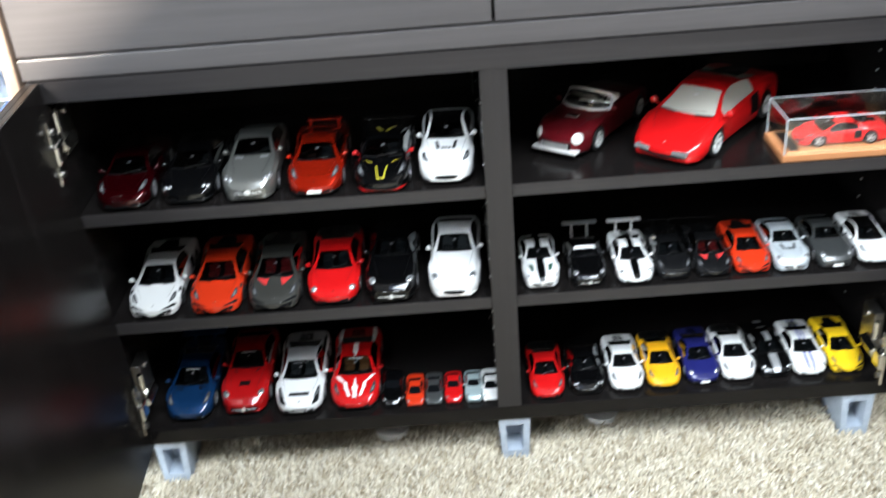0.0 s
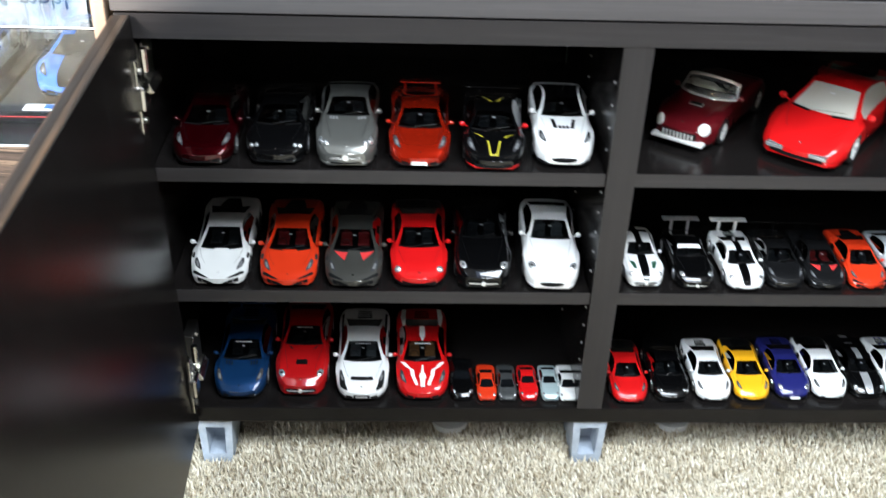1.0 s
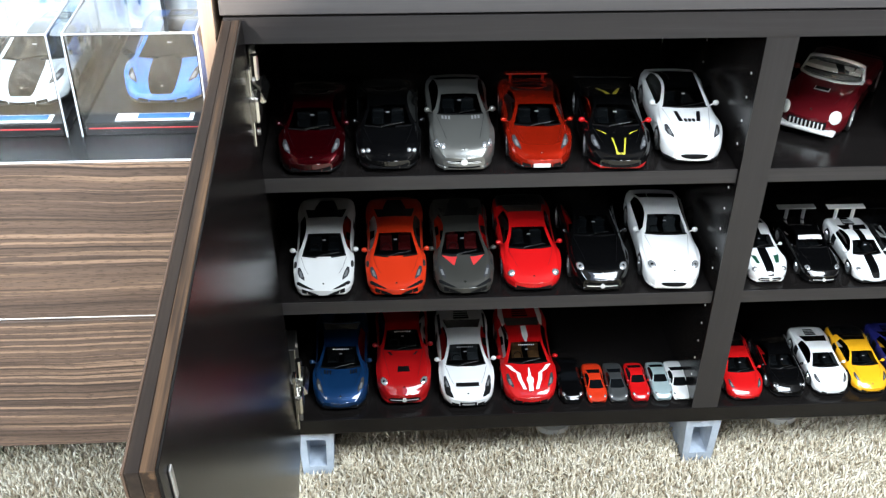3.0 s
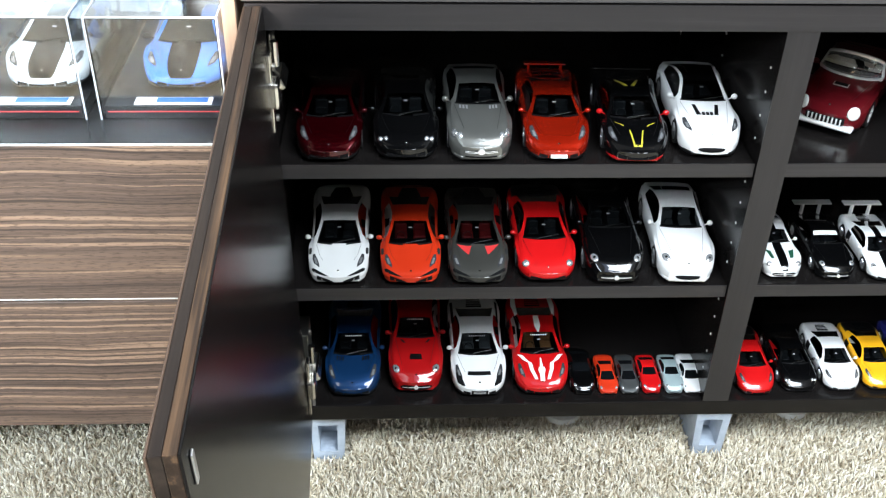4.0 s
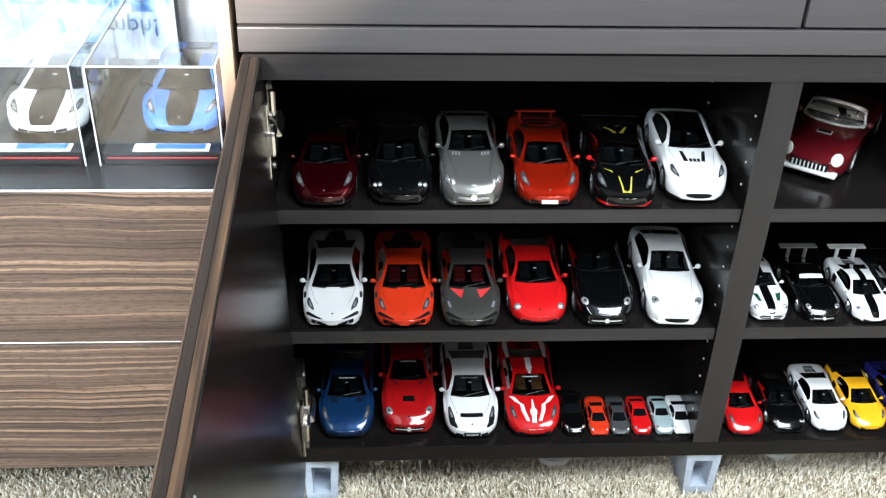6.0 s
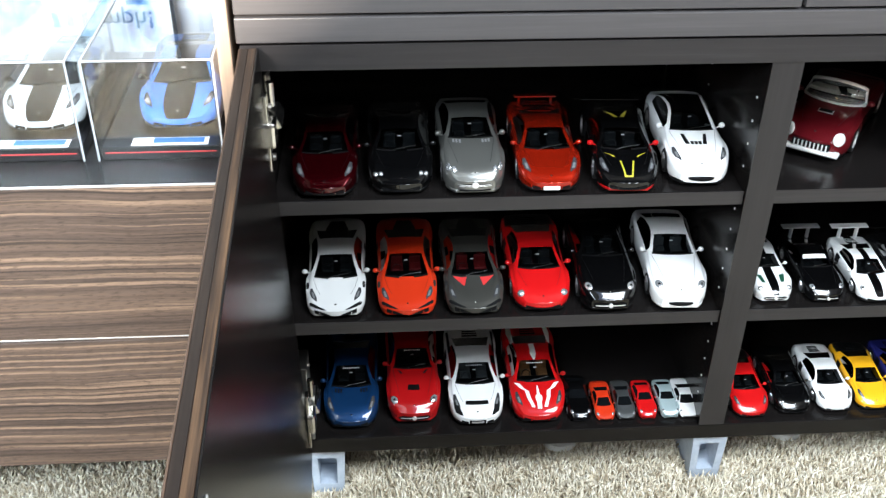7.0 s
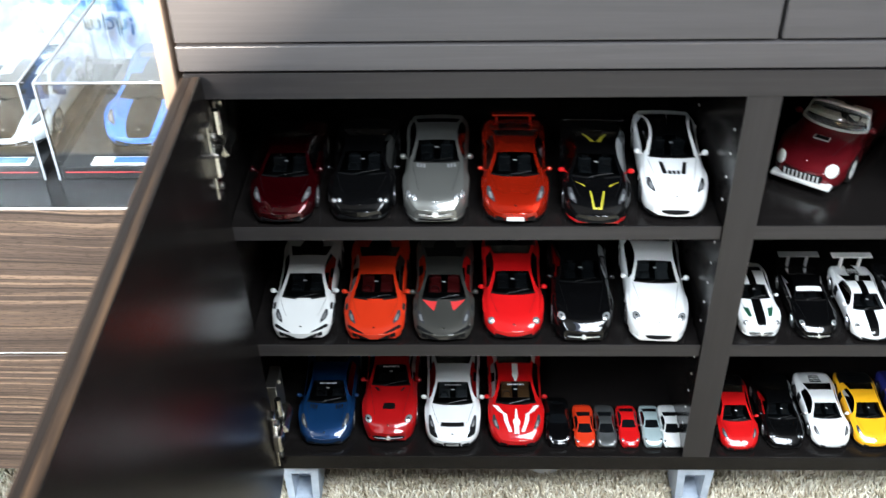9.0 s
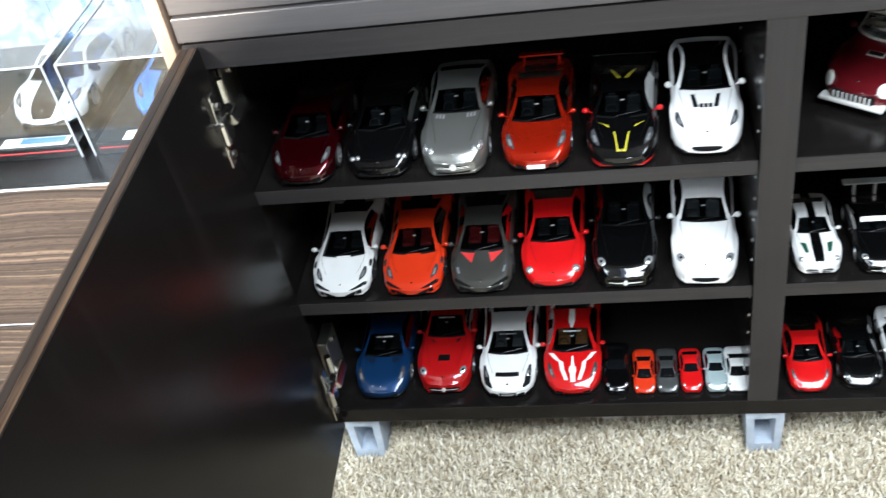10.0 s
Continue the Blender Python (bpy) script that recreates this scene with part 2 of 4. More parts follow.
def rod(bm, a, b, r, sides=10):
    a, b = Vector(a), Vector(b)
    m = Matrix.Translation((a + b) / 2) @ (b - a).to_track_quat("Z", "Y").to_matrix().to_4x4()
    bmesh.ops.create_cone(bm, cap_ends=True, segments=sides, radius1=r, radius2=r, depth=(b - a).length, matrix=m)
    return bm


def mesh_of(name, bm, mat, smooth=False):
    data = bpy.data.meshes.new(name)
    bm.to_mesh(data)
    bm.free()
    data.materials.append(mat)
    for p in data.polygons:
        p.use_smooth = smooth
    return data


def part(name, bm, mat, parent=None, label="", smooth=False):
    ob = new(name, mesh_of(name, bm, mat, smooth))
    if parent is not None:
        ob.parent = parent
    return tagged(ob, label)


def slab(name, mat, x0, x1, y0, y1, z0, z1, parent=None, label="", bevel=0.0012):
    return part(name, box(bmesh.new(), x0, x1, y0, y1, z0, z1, bevel), mat, parent, label)


def thing(name, label, category, m=None, group=""):
    ob = new(name)
    ob.empty_display_size = 0.02
    if m is not None:
        ob.matrix_world = m
    return tagged(ob, label, category, group)


def structure(ob, label, category="structure"):
    return tagged(ob, label, category, kind="structure")


# ---- the room ----
structure(slab("wall_north", white_paint, -2.3, 2.4, 0.46, 0.56, 0, 2.5, bevel=0), "off-white painted wall behind the cabinets", "wall")
# Unseen side walls, added to close the room and hold back stray light.
structure(slab("wall_west", room_paint, -2.4, -2.3, -1.9, 0.56, 0, 2.5, bevel=0), "unseen taupe side wall added to close the room", "wall")
structure(slab("wall_east", room_paint, 2.4, 2.5, -1.9, 0.56, 0, 2.5, bevel=0), "unseen taupe side wall added to close the room", "wall")


def wall_piece(parent, outline):
    """An upright piece of the south wall, cut to an outline of (x, z)."""
    bm = bmesh.new()
    f = bm.faces.new([bm.verts.new((x, -1.9, z)) for x, z in outline])
    out = bmesh.ops.extrude_face_region(bm, geom=[f])
    bmesh.ops.translate(bm, vec=(0, -0.1, 0), verts=[v for v in out["geom"] if isinstance(v, bmesh.types.BMVert)])
    bmesh.ops.recalc_face_normals(bm, faces=bm.faces)
    part("wall_panel", bm, room_paint, parent)


# Unseen wall; its openings are added to place the sun patches.
south = structure(new("wall_south"), "unseen taupe wall with openings added to shape the sunlight", "wall")
wall_piece(south, ((-2.4, 0), (-1.80, 0), (-1.80, 0.40), (-2.4, 0.40)))
wall_piece(south, ((-2.4, 0.40), (-2.15, 0.40), (-2.15, 0.80), (-2.4, 0.80)))
wall_piece(south, ((-2.4, 0.80), (-1.80, 0.80), (-1.80, 1.47), (-2.4, 1.47)))
wall_piece(south, ((-1.80, 0.60), (-1.12, 0.60), (-1.12, 1.47), (-1.80, 1.47)))
wall_piece(south, ((-1.12, 0), (2.5, 0), (2.5, 1.47), (-1.12, 1.47)))
wall_piece(south, ((-2.4, 1.47), (-1.40, 1.47), (-1.40, 2.5), (-2.4, 2.5)))
# Slanted edge added so that sun falls diagonally on the upper fronts.
wall_piece(south, ((-1.345, 1.47), (-0.25, 1.47), (-0.25, 2.30), (-0.267, 2.30)))
wall_piece(south, ((-1.40, 2.30), (2.5, 2.30), (2.5, 2.5), (-1.40, 2.5)))
wall_piece(south, ((-0.25, 1.47), (2.5, 1.47), (2.5, 2.30), (-0.25, 2.30)))
# Unseen ceiling, left open above the added overhead light.
bm = bmesh.new()
for p in ((-2.4, -0.5, -2.0, 0.56), (1.1, 2.5, -2.0, 0.56), (-0.5, 1.1, -2.0, -1.7), (-0.5, 1.1, -0.7, 0.56)):
    box(bm, *p, 2.5, 2.6)
structure(part("ceiling", bm, room_paint), "unseen taupe ceiling with an opening added for overhead light", "ceiling")

# ---- carpet ----
floor = slab("floor", carpet_base, -2.4, 2.5, -2.0, 0.56, -0.06, -0.008, bevel=0)
structure(floor, "beige shag carpet covering the floor", "carpet")


def tufts(name, count, x0, x1, y0, y1, seed, big=1.0):
    rng = np.random.default_rng(seed)
    px, py = rng.uniform(x0, x1, count), rng.uniform(y0, y1, count)
    for bx in (-0.541, 0.006, 0.545):
        inside = (abs(px - bx) < 0.026) & (py > 0.0) & (py < 0.095)
        px = np.where(inside, bx + np.where(px > bx, 1, -1) * rng.uniform(0.031, 0.06, count), px)
    ang, lean = rng.uniform(0, 2 * math.pi, count), rng.uniform(0.002, 0.011, count)
    tall, wide = rng.uniform(0.010, 0.019, count), rng.uniform(0.0012, 0.0023, count)
    wide, lean = wide * big, lean * big
    verts = np.zeros((count, 7, 3))
    for k in range(3):
        a = ang + k * 2.0944
        verts[:, k] = np.stack([px + wide * np.cos(a), py + wide * np.sin(a), np.full(count, -0.010)], 1)
        mx, my = px + 0.45 * lean * np.cos(ang), py + 0.45 * lean * np.sin(ang)
        verts[:, 3 + k] = np.stack([mx + 0.95 * wide * np.cos(a), my + 0.95 * wide * np.sin(a), -0.010 + 0.62 * tall], 1)
    verts[:, 6] = np.stack([px + lean * np.cos(ang), py + lean * np.sin(ang), -0.010 + tall], 1)
    base = (np.arange(count) * 7)[:, None]
    quads = np.concatenate([base + np.array([[k, (k + 1) % 3, 3 + (k + 1) % 3, 3 + k]]) for k in range(3)])
    tris = np.concatenate([base + np.array([[3 + k, 3 + (k + 1) % 3, 6]]) for k in range(3)])
    data = bpy.data.meshes.new(name)
    data.from_pydata(verts.reshape(-1, 3).tolist(), [], quads.tolist() + tris.tolist())
    data.materials.append(carpet_mat)
    for p in data.polygons:
        p.use_smooth = True
    return new(name, data)


tagged(tufts("carpet_pile", 115000, -1.35, 0.85, -0.5, 0.25, 3), "thick beige and cream carpet pile", "carpet", kind="stuff")
tagged(tufts("carpet_pile", 36000, -1.75, -0.45, -1.75, -0.5, 7, 1.8), "thick beige and cream carpet pile in front of the tower", "carpet", kind="stuff")

# ---- the open cabinet ----
ZB, ZT = 0.074, 0.678
cabinet = thing("display_cabinet", "black-brown wooden cabinet with open doors full of model cars", "cabinet")
slab("bottom_panel", shaded_blackwood_x, -0.600, 0.600, 0.0, 0.40, ZB, 0.100, cabinet)
slab("top_panel", shaded_blackwood_x, -0.600, 0.600, 0.0, 0.40, 0.649, ZT, cabinet)
slab("side_panel", shaded_blackwood_z, -0.600, -0.582, 0.001, 0.40, 0.1003, 0.6487, cabinet)
slab("side_panel", shaded_blackwood_z, 0.582, 0.600, 0.001, 0.40, 0.1003, 0.6487, cabinet)
slab("divider", shaded_blackwood_z, -0.018, 0.018, 0.001, 0.385, 0.1003, 0.6487, cabinet)
slab("back_panel", shaded_blackwood_x, -0.5815, -0.0185, 0.385, 0.395, 0.1003, 0.6487, cabinet)
slab("back_panel", shaded_blackwood_x, 0.0185, 0.5815, 0.385, 0.395, 0.1003, 0.6487, cabinet)
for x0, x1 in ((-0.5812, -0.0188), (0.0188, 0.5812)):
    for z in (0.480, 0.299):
        slab("shelf", shaded_blackwood_x, x0, x1, 0.006, 0.384, z - 0.018, z, cabinet)
        slab("shelf_edging", lit_edge_x, x0, x1, 0.0046, 0.0059, z - 0.018, z, cabinet, bevel=0)
# Added strips, here and on the shelves, paler for light on front edges.
slab("edging", lit_edge_x, -0.600, 0.600, -0.0013, -0.0001, 0.649, ZT, cabinet, bevel=0)
slab("edging", lit_edge_z, -0.018, 0.018, -0.0003, 0.0009, 0.1006, 0.6486, cabinet, bevel=0)
peg = mesh_of("peg_hole", rod(bmesh.new(), (-0.0004, 0, 0), (0.0004, 0, 0), 0.0016, 8), hole_mat)
for x in (-0.0182, 0.5818):
    for y in (0.024, 0.19):
        for k in range(16):
            z = 0.142 + 0.0302 * k
            if min(abs(z - 0.471), abs(z - 0.290)) > 0.014:
                ob = new("peg_hole", peg)
                ob.location = (x, y, z)
                ob.parent = cabinet


def hinge(parent, x, z, side):
    h = new("hinge")
    h.parent = parent
    h.location = (x, 0.0, z)
    s = side
    part("mounting_plate", box(bmesh.new(), *sorted((-0.0105 * s if abs(x) < 0.58 else 0.001 * s, 0.004 * s)), 0.020, 0.062, -0.024, 0.045, 0.001), steel_dark, h)
    part("plate_screw", rod(bmesh.new(), (0.004 * s, 0.045, 0.032), (0.0062 * s, 0.045, 0.032), 0.0042), chrome, h)
    bm = box(bmesh.new(), *sorted((0.004 * s, 0.019 * s)), -0.014, 0.030, -0.007, 0.007, 0.002)
    bmesh.ops.rotate(bm, cent=(0.01 * s, 0.0, 0.0), matrix=Matrix.Rotation(radians(-24), 3, "Y"), verts=bm.verts)
    part("hinge_arm", bm, chrome, h, "bright folded arm")
    part("hinge_cup", box(bmesh.new(), *sorted((0.002 * s, 0.016 * s)), -0.040, -0.014, -0.016, 0.014, 0.004), chrome, h)
    part("hinge_flange", box(bmesh.new(), *sorted((0.004 * s, 0.0085 * s)), -0.036, -0.022, -0.045, 0.045, 0.001), chrome, h)
    part("hinge_knuckle", rod(bmesh.new(), (0.010 * s, -0.004, 0.020), (0.010 * s, -0.004, 0.048), 0.0045, 10), chrome, h)
    for dz in (0.030, -0.030):
        part("screw", rod(bmesh.new(), (0.013 * s, -0.029, dz), (0.0097 * s, -0.029, dz), 0.004), steel_dark, h)
    return h


for z in (0.590, 0.165):
    low = 0.017 if z < 0.3 else 0.0
    hinge(cabinet, -0.582 + low, z, 1)
    hinge(cabinet, 0.582 - 1.2 * low, z, -1)


def door(name, x, turn, side, lean=0.0):
    d = thing(name, "open cabinet door, dark inside with a zebrano edge", "door", pose(x, -0.003, 0, 0, lean, turn))
    s = side
    part("door_face", box(bmesh.new(), *sorted((-0.0042 * s, -0.0026 * s)), -0.630, -0.004, 0.077, 0.6784, 0.0004), door_veneer, d, "brown veneer outer face")
    part("door_core", box(bmesh.new(), *sorted((-0.0025 * s, 0.0055 * s)), -0.6295, -0.004, 0.077, 0.6782, 0.0006), zebra_core, d, "dark striped edge")
    part("door_core", box(bmesh.new(), *sorted((0.0056 * s, 0.0138 * s)), -0.6295, -0.004, 0.077, 0.6782, 0.0006), zebra_y, d, "tan striped edge")
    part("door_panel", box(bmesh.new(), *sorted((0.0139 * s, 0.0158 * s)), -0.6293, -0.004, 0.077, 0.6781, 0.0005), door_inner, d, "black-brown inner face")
    part("door_bumper", box(bmesh.new(), *sorted((0.0159 * s, 0.0178 * s)), -0.615, -0.609, 0.638, 0.662, 0.0008), rim_silver, d, "grey felt bumper")
    return d


door("cabinet_door", -0.5735, 1.9, 1, -1.90)
door("cabinet_door", 0.5975, 14, -1)


# ---- hollow blocks under the cabinet ----
def hollow_block(x, y):
    """A tapered foot with a deep recess in its front and a screw in the recess."""
    b = thing("hollow_block", "small pale blue-grey hollow block carrying the cabinet", "block", pose(x, y, -0.008), "blocks under the cabinet")
    h, w, wt, deep = ZB + 0.008 - 0.0006, 0.0250, 0.0110, 0.085
    bm = bmesh.new()
    for p in ((-w, -w + wt, 0, deep, 0, h), (w - wt, w, 0, deep, 0, h), (-w + wt, w - wt, 0, deep, 0, 0.016), (-w + wt, w - wt, 0, deep, h - 0.014, h), (-w + wt, w - wt, 0.040, 0.050, 0.016, h - 0.014)):
        box(bm, *p)
    for v in bm.verts:
        v.co.x *= 0.86 + 0.14 * v.co.z / h
    bmesh.ops.remove_doubles(bm, verts=bm.verts, dist=0.0001)
    part("block_body", bm, concrete, b)
    part("screw", rod(bmesh.new(), (0.002, 0.036, 0.042), (0.002, 0.0399, 0.042), 0.0030, 10), steel_dark, b, "small dark screw")
    return b


for bx in (-0.541, 0.006, 0.545):
    hollow_block(bx, 0.004)
disc = tagged(part("white_disc", rod(bmesh.new(), (-0.195, 0.086, -0.002), (-0.195, 0.086, 0.008), 0.028, 28), white_print), "round white disc lying on the carpet under the cabinet", "lid")
disc = tagged(part("white_disc", rod(bmesh.new(), (0.155, 0.090, -0.002), (0.155, 0.090, 0.008), 0.028, 28), white_print), "round white disc lying on the carpet under the cabinet", "lid")

# ---- the cabinet above ----
upper = thing("drawer_cabinet", "black-brown wooden cabinet with flat fronts standing on another", "cabinet")
# Same finish as the open cabinet, with the light on its fronts coloured in.
slab("bottom_rail", lit_front_x, -0.6035, 0.6035, 0.001, 0.40, 0.6795, 0.7075, upper)
slab("carcass", shaded_blackwood_z, -0.6035, 0.6035, 0.024, 0.40, 0.708, 1.28, upper)
slab("drawer_front", lit_front_x, -0.6035, 0.0020, 0.003, 0.022, 0.7105, 1.28, upper)
slab("drawer_front", lit_front_x, 0.0065, 0.6035, 0.003, 0.022, 0.7105, 1.28, upper)

# ---- the tower with drawers beside it ----
tower = thing("shelf_tower", "zebrano drawer unit with an open display shelf above", "shelf unit")
# Side panels carry the sunlit beige as their colour.
slab("side_panel", sunlit_side_wood, -0.6245, -0.6095, 0.0, 0.40, 0.0, 1.60, tower)
slab("side_panel", sunlit_side_wood, -1.3595, -1.3445, 0.0, 0.40, 0.0, 1.60, tower)
slab("drawer_front", zebra_front, -1.343, -0.626, 0.0, 0.020, 0.072, 0.2860, tower, "striped dark zebrano front")
slab("drawer_front", zebra_front, -1.343, -0.626, 0.0, 0.020, 0.2905, 0.5085, tower, "striped dark zebrano front")
slab("grip_strip", bright_metal, -1.343, -0.626, 0.002, 0.018, 0.2868, 0.2895, tower, "thin metal strip")
slab("grip_strip", bright_metal, -1.343, -0.626, -0.001, 0.0030, 0.5090, 0.5112, tower, "thin metal strip")
slab("carcass", shaded_blackwood_x, -1.343, -0.626, 0.022, 0.398, 0.06, 0.500, tower)
slab("display_shelf", shaded_blackwood_x, -1.343, -0.626, 0.0034, 0.398, 0.5088, 0.5106, tower)
slab("back_panel", white_paint, -1.343, -0.626, 0.388, 0.398, 0.5105, 1.60, tower)


# ---- model cars ----
TOPS = {
    "wedge": [(0, .27), (.02, .34), (.08, .44), (.16, .53), (.22, .61), (.25, .65), (.42, .96), (.49, 1), (.60, .97), (.74, .86), (.92, .76), (1, .62)],
    "mid": [(0, .30), (.02, .38), (.07, .50), (.15, .59), (.24, .65), (.275, .68), (.43, .96), (.51, 1), (.62, .96), (.80, .78), (.95, .72), (1, .58)],
    "gt": [(0, .36), (.02, .46), (.06, .56), (.15, .63), (.33, .70), (.37, .72), (.52, .97), (.60, 1), (.72, .95), (.90, .72), (.97, .68), (1, .55)],
    "open": [(0, .42), (.02, .52), (.07, .62), (.2, .70), (.36, .76), (.40, .76), (.5, .76), (.64, .76), (.75, .74), (.9, .66), (.97, .58), (1, .50)],
}
BELTS = {
    "wedge": [(0, .25), (.03, .33), (.10, .45), (.20, .56), (.30, .60), (.6, .67), (.78, .76), (.95, .70), (1, .56)],
    "mid": [(0, .30), (.03, .40), (.10, .53), (.20, .60), (.30, .62), (.6, .66), (.78, .73), (.95, .68), (1, .54)],
    "gt": [(0, .34), (.03, .46), (.10, .56), (.20, .62), (.35, .65), (.65, .67), (.80, .70), (.95, .64), (1, .52)],
    "open": [(0, .40), (.03, .52), (.10, .63), (.20, .68), (.35, .70), (.65, .70), (.80, .72), (.95, .56), (1, .48)],
}
GLASS_AT = {"wedge": (.25, .42, .60, .78), "mid": (.275, .43, .62, .80), "gt": (.37, .52, .73, .89), "open": (.36, .36, .36, .36)}
WEDGE_PLAN = [(0, .70), (.012, .82), (.03, .90), (.07, .955), (.14, .99), (.22, 1), (.36, .95), (.52, .955), (.74, 1), (.90, .99), (1, .88)]
PLAN = [(0, .60), (.012, .73), (.04, .86), (.09, .95), (.16, .99), (.22, 1), (.36, .955), (.55, .965), (.74, 1), (.90, .98), (1, .84)]
FLAT = (0.0, .14, .30, .52, .78, 1.0)


def spread(pairs, s):
    return float(np.interp(s, [p[0] for p in pairs], [p[1] for p in pairs]))


def eased(pairs, s, r=0.022):
    return sum(spread(pairs, min(1, max(0, s + r * k))) * w for k, w in ((-1, .2), (-.5, .2), (0, .2), (.5, .2), (1, .2)))


class Shell:
    """The outer skin of a model car: nose at y = 0, wheels on z = 0."""

    def __init__(self, kind, length, width, height):
        self.kind, self.L, self.W, self.H = kind, length, width / 2, height
        self.r = length * 0.073
        self.axles = (0.195 * length, 0.795 * length)

    def section(self, s):
        W = self.W * eased(WEDGE_PLAN if self.kind == "wedge" else PLAN, s, 0.008)
        T, B = self.H * eased(TOPS[self.kind], s), self.H * eased(BELTS[self.kind], s)
        T = max(T, B + 0.015 * self.H)
        y = s * self.L
        zb = self.H * (0.13 if 0.04 < s < 0.96 else 0.15)
        for ya in self.axles:
            ra = self.r * 1.10
            if abs(y - ya) < ra:
                zb = max(zb, min(self.r + math.sqrt(ra * ra - (y - ya) ** 2), B * 0.93))
        g = min(1.0, max(0.0, (T - B) / (0.36 * self.H)))
        base, roof = 0.90 * W, 0.90 * W * (1 - 0.30 * g)
        zr = B + (0.90 if g > 0.3 else 0.80) * (T - B)
        pts = [(0.93 * W, zb), (W, zb + 0.30 * (B - zb)), (0.995 * W, zb + 0.70 * (B - zb)), (0.955 * W, zb + 0.95 * (B - zb))]
        for f in (0.04, 0.36, 0.68, 1.0):
            x = base + (roof - base) * f + 0.012 * W * math.sin(f * math.pi) * g
            pts.append((x, B + (zr - B) * f))
        fender = 0.050 * self.H * math.exp(-(((s - 0.17) / 0.075) ** 2)) * (1 - g)
        if self.kind in ("mid", "wedge"):
            fender += 0.045 * self.H * math.exp(-(((s - 0.80) / 0.085) ** 2)) * (1 - g)
        dip = 0.020 * self.H * math.exp(-(((s - 0.20) / 0.08) ** 2)) * (1 - g)
        for f in (0.86, 0.62, 0.42, 0.26, 0.11, 0.0):
            rise = fender * math.exp(-(((f - 0.84) / 0.14) ** 2)) - dip * math.exp(-(((f - 0.46) / 0.13) ** 2))
            pts.append((roof * f, T - (T - zr) * f ** 2.2 + rise))
        bend = 0.060 * self.L * max(0.0, 1 - s / 0.35) ** 2 + 0.045 * self.L * math.exp(-(((s - 0.31) / 0.12) ** 2))
        tail = 0.02 * self.L * max(0.0, (s - 0.8) / 0.2) ** 2
        return [(x, y + bend * (x / self.W) ** 2 - tail * (x / self.W) ** 2, z) for x, z in pts]

    def at(self, s, col):
        pts = self.section(s)
        i = min(len(pts) - 2, int(col))
        return Vector(pts[i]).lerp(Vector(pts[i + 1]), col - i)

    def over(self, s, x, lift=0.0004):
        """The point of the upper skin at station s and half-width share x (-1 to 1)."""
        pts = self.section(s)[3:]
        want = abs(x) * self.W
        for a, b in zip(pts, pts[1:]):
            if b[0] <= want <= a[0]:
                f = (a[0] - want) / max(1e-9, a[0] - b[0])
                p = Vector(a).lerp(Vector(b), f)
                return Vector((math.copysign(p.x, x), p.y, p.z + lift))
        p = Vector(pts[0])
        return Vector((math.copysign(p.x, x), p.y, p.z + lift))

    def ribbon(self, line, lift=0.0005, steps=9):
        """A thin strip on the skin along points of (station, x, half-width), x and half-width as shares of the car's half-width."""
        bm = bmesh.new()
        rows = []
        for (s0, x0, w0), (s1, x1, w1) in zip(line, line[1:]):
            for k in range(steps + (1 if (s1, x1, w1) == line[-1] else 0)):
                f = k / steps
                s, x, w = s0 + (s1 - s0) * f, x0 + (x1 - x0) * f, w0 + (w1 - w0) * f
                row = [bm.verts.new(self.over(s, x + w * q, lift)) for q in (-1, -0.4, 0.4, 1)]
                rows.append(row)
        for a, b in zip(rows, rows[1:]):
            for k in range(3):
                bm.faces.new((a[k], a[k + 1], b[k + 1], b[k]))
        bmesh.ops.recalc_face_normals(bm, faces=bm.faces)
        return bm

    def nose_strip(self, line, lift=0.0006, steps=6):
        """A strip on the upright nose along points of (x, lower z, upper z), as shares of the half-width and the height."""
        bm = bmesh.new()
        cols = []
        for a, b in zip(line, line[1:]):
            for k in range(steps + (1 if b == line[-1] else 0)):
                x, z0, z1 = (p + (q - p) * k / steps for p, q in zip(a, b))
                y = 0.060 * self.L * x * x - lift
                cols.append([bm.verts.new((x * self.W, y, z * self.H)) for z in (z0, z1)])
        for a, b in zip(cols, cols[1:]):
            bm.faces.new((a[0], b[0], b[1], a[1]))
        bmesh.ops.recalc_face_normals(bm, faces=bm.faces)
        return bm

    def frame_at(self, s, col, side):
        p = self.at(s, col)
        a = self.at(min(1, s + 0.02), col) - self.at(max(0, s - 0.02), col)
        b = self.at(s, min(12.99, col + 0.3)) - self.at(s, max(0, col - 0.3))
        n = b.cross(a).normalized()
        if n.z < 0 and col > 3:
            n = -n
        a.normalize()
        t = n.cross(a)
        m = Matrix((t, a, n)).transposed()
        if side < 0:
            flip = Matrix.Diagonal((-1, 1, 1))
            p, m = flip @ p, flip @ m @ flip
        return p, m


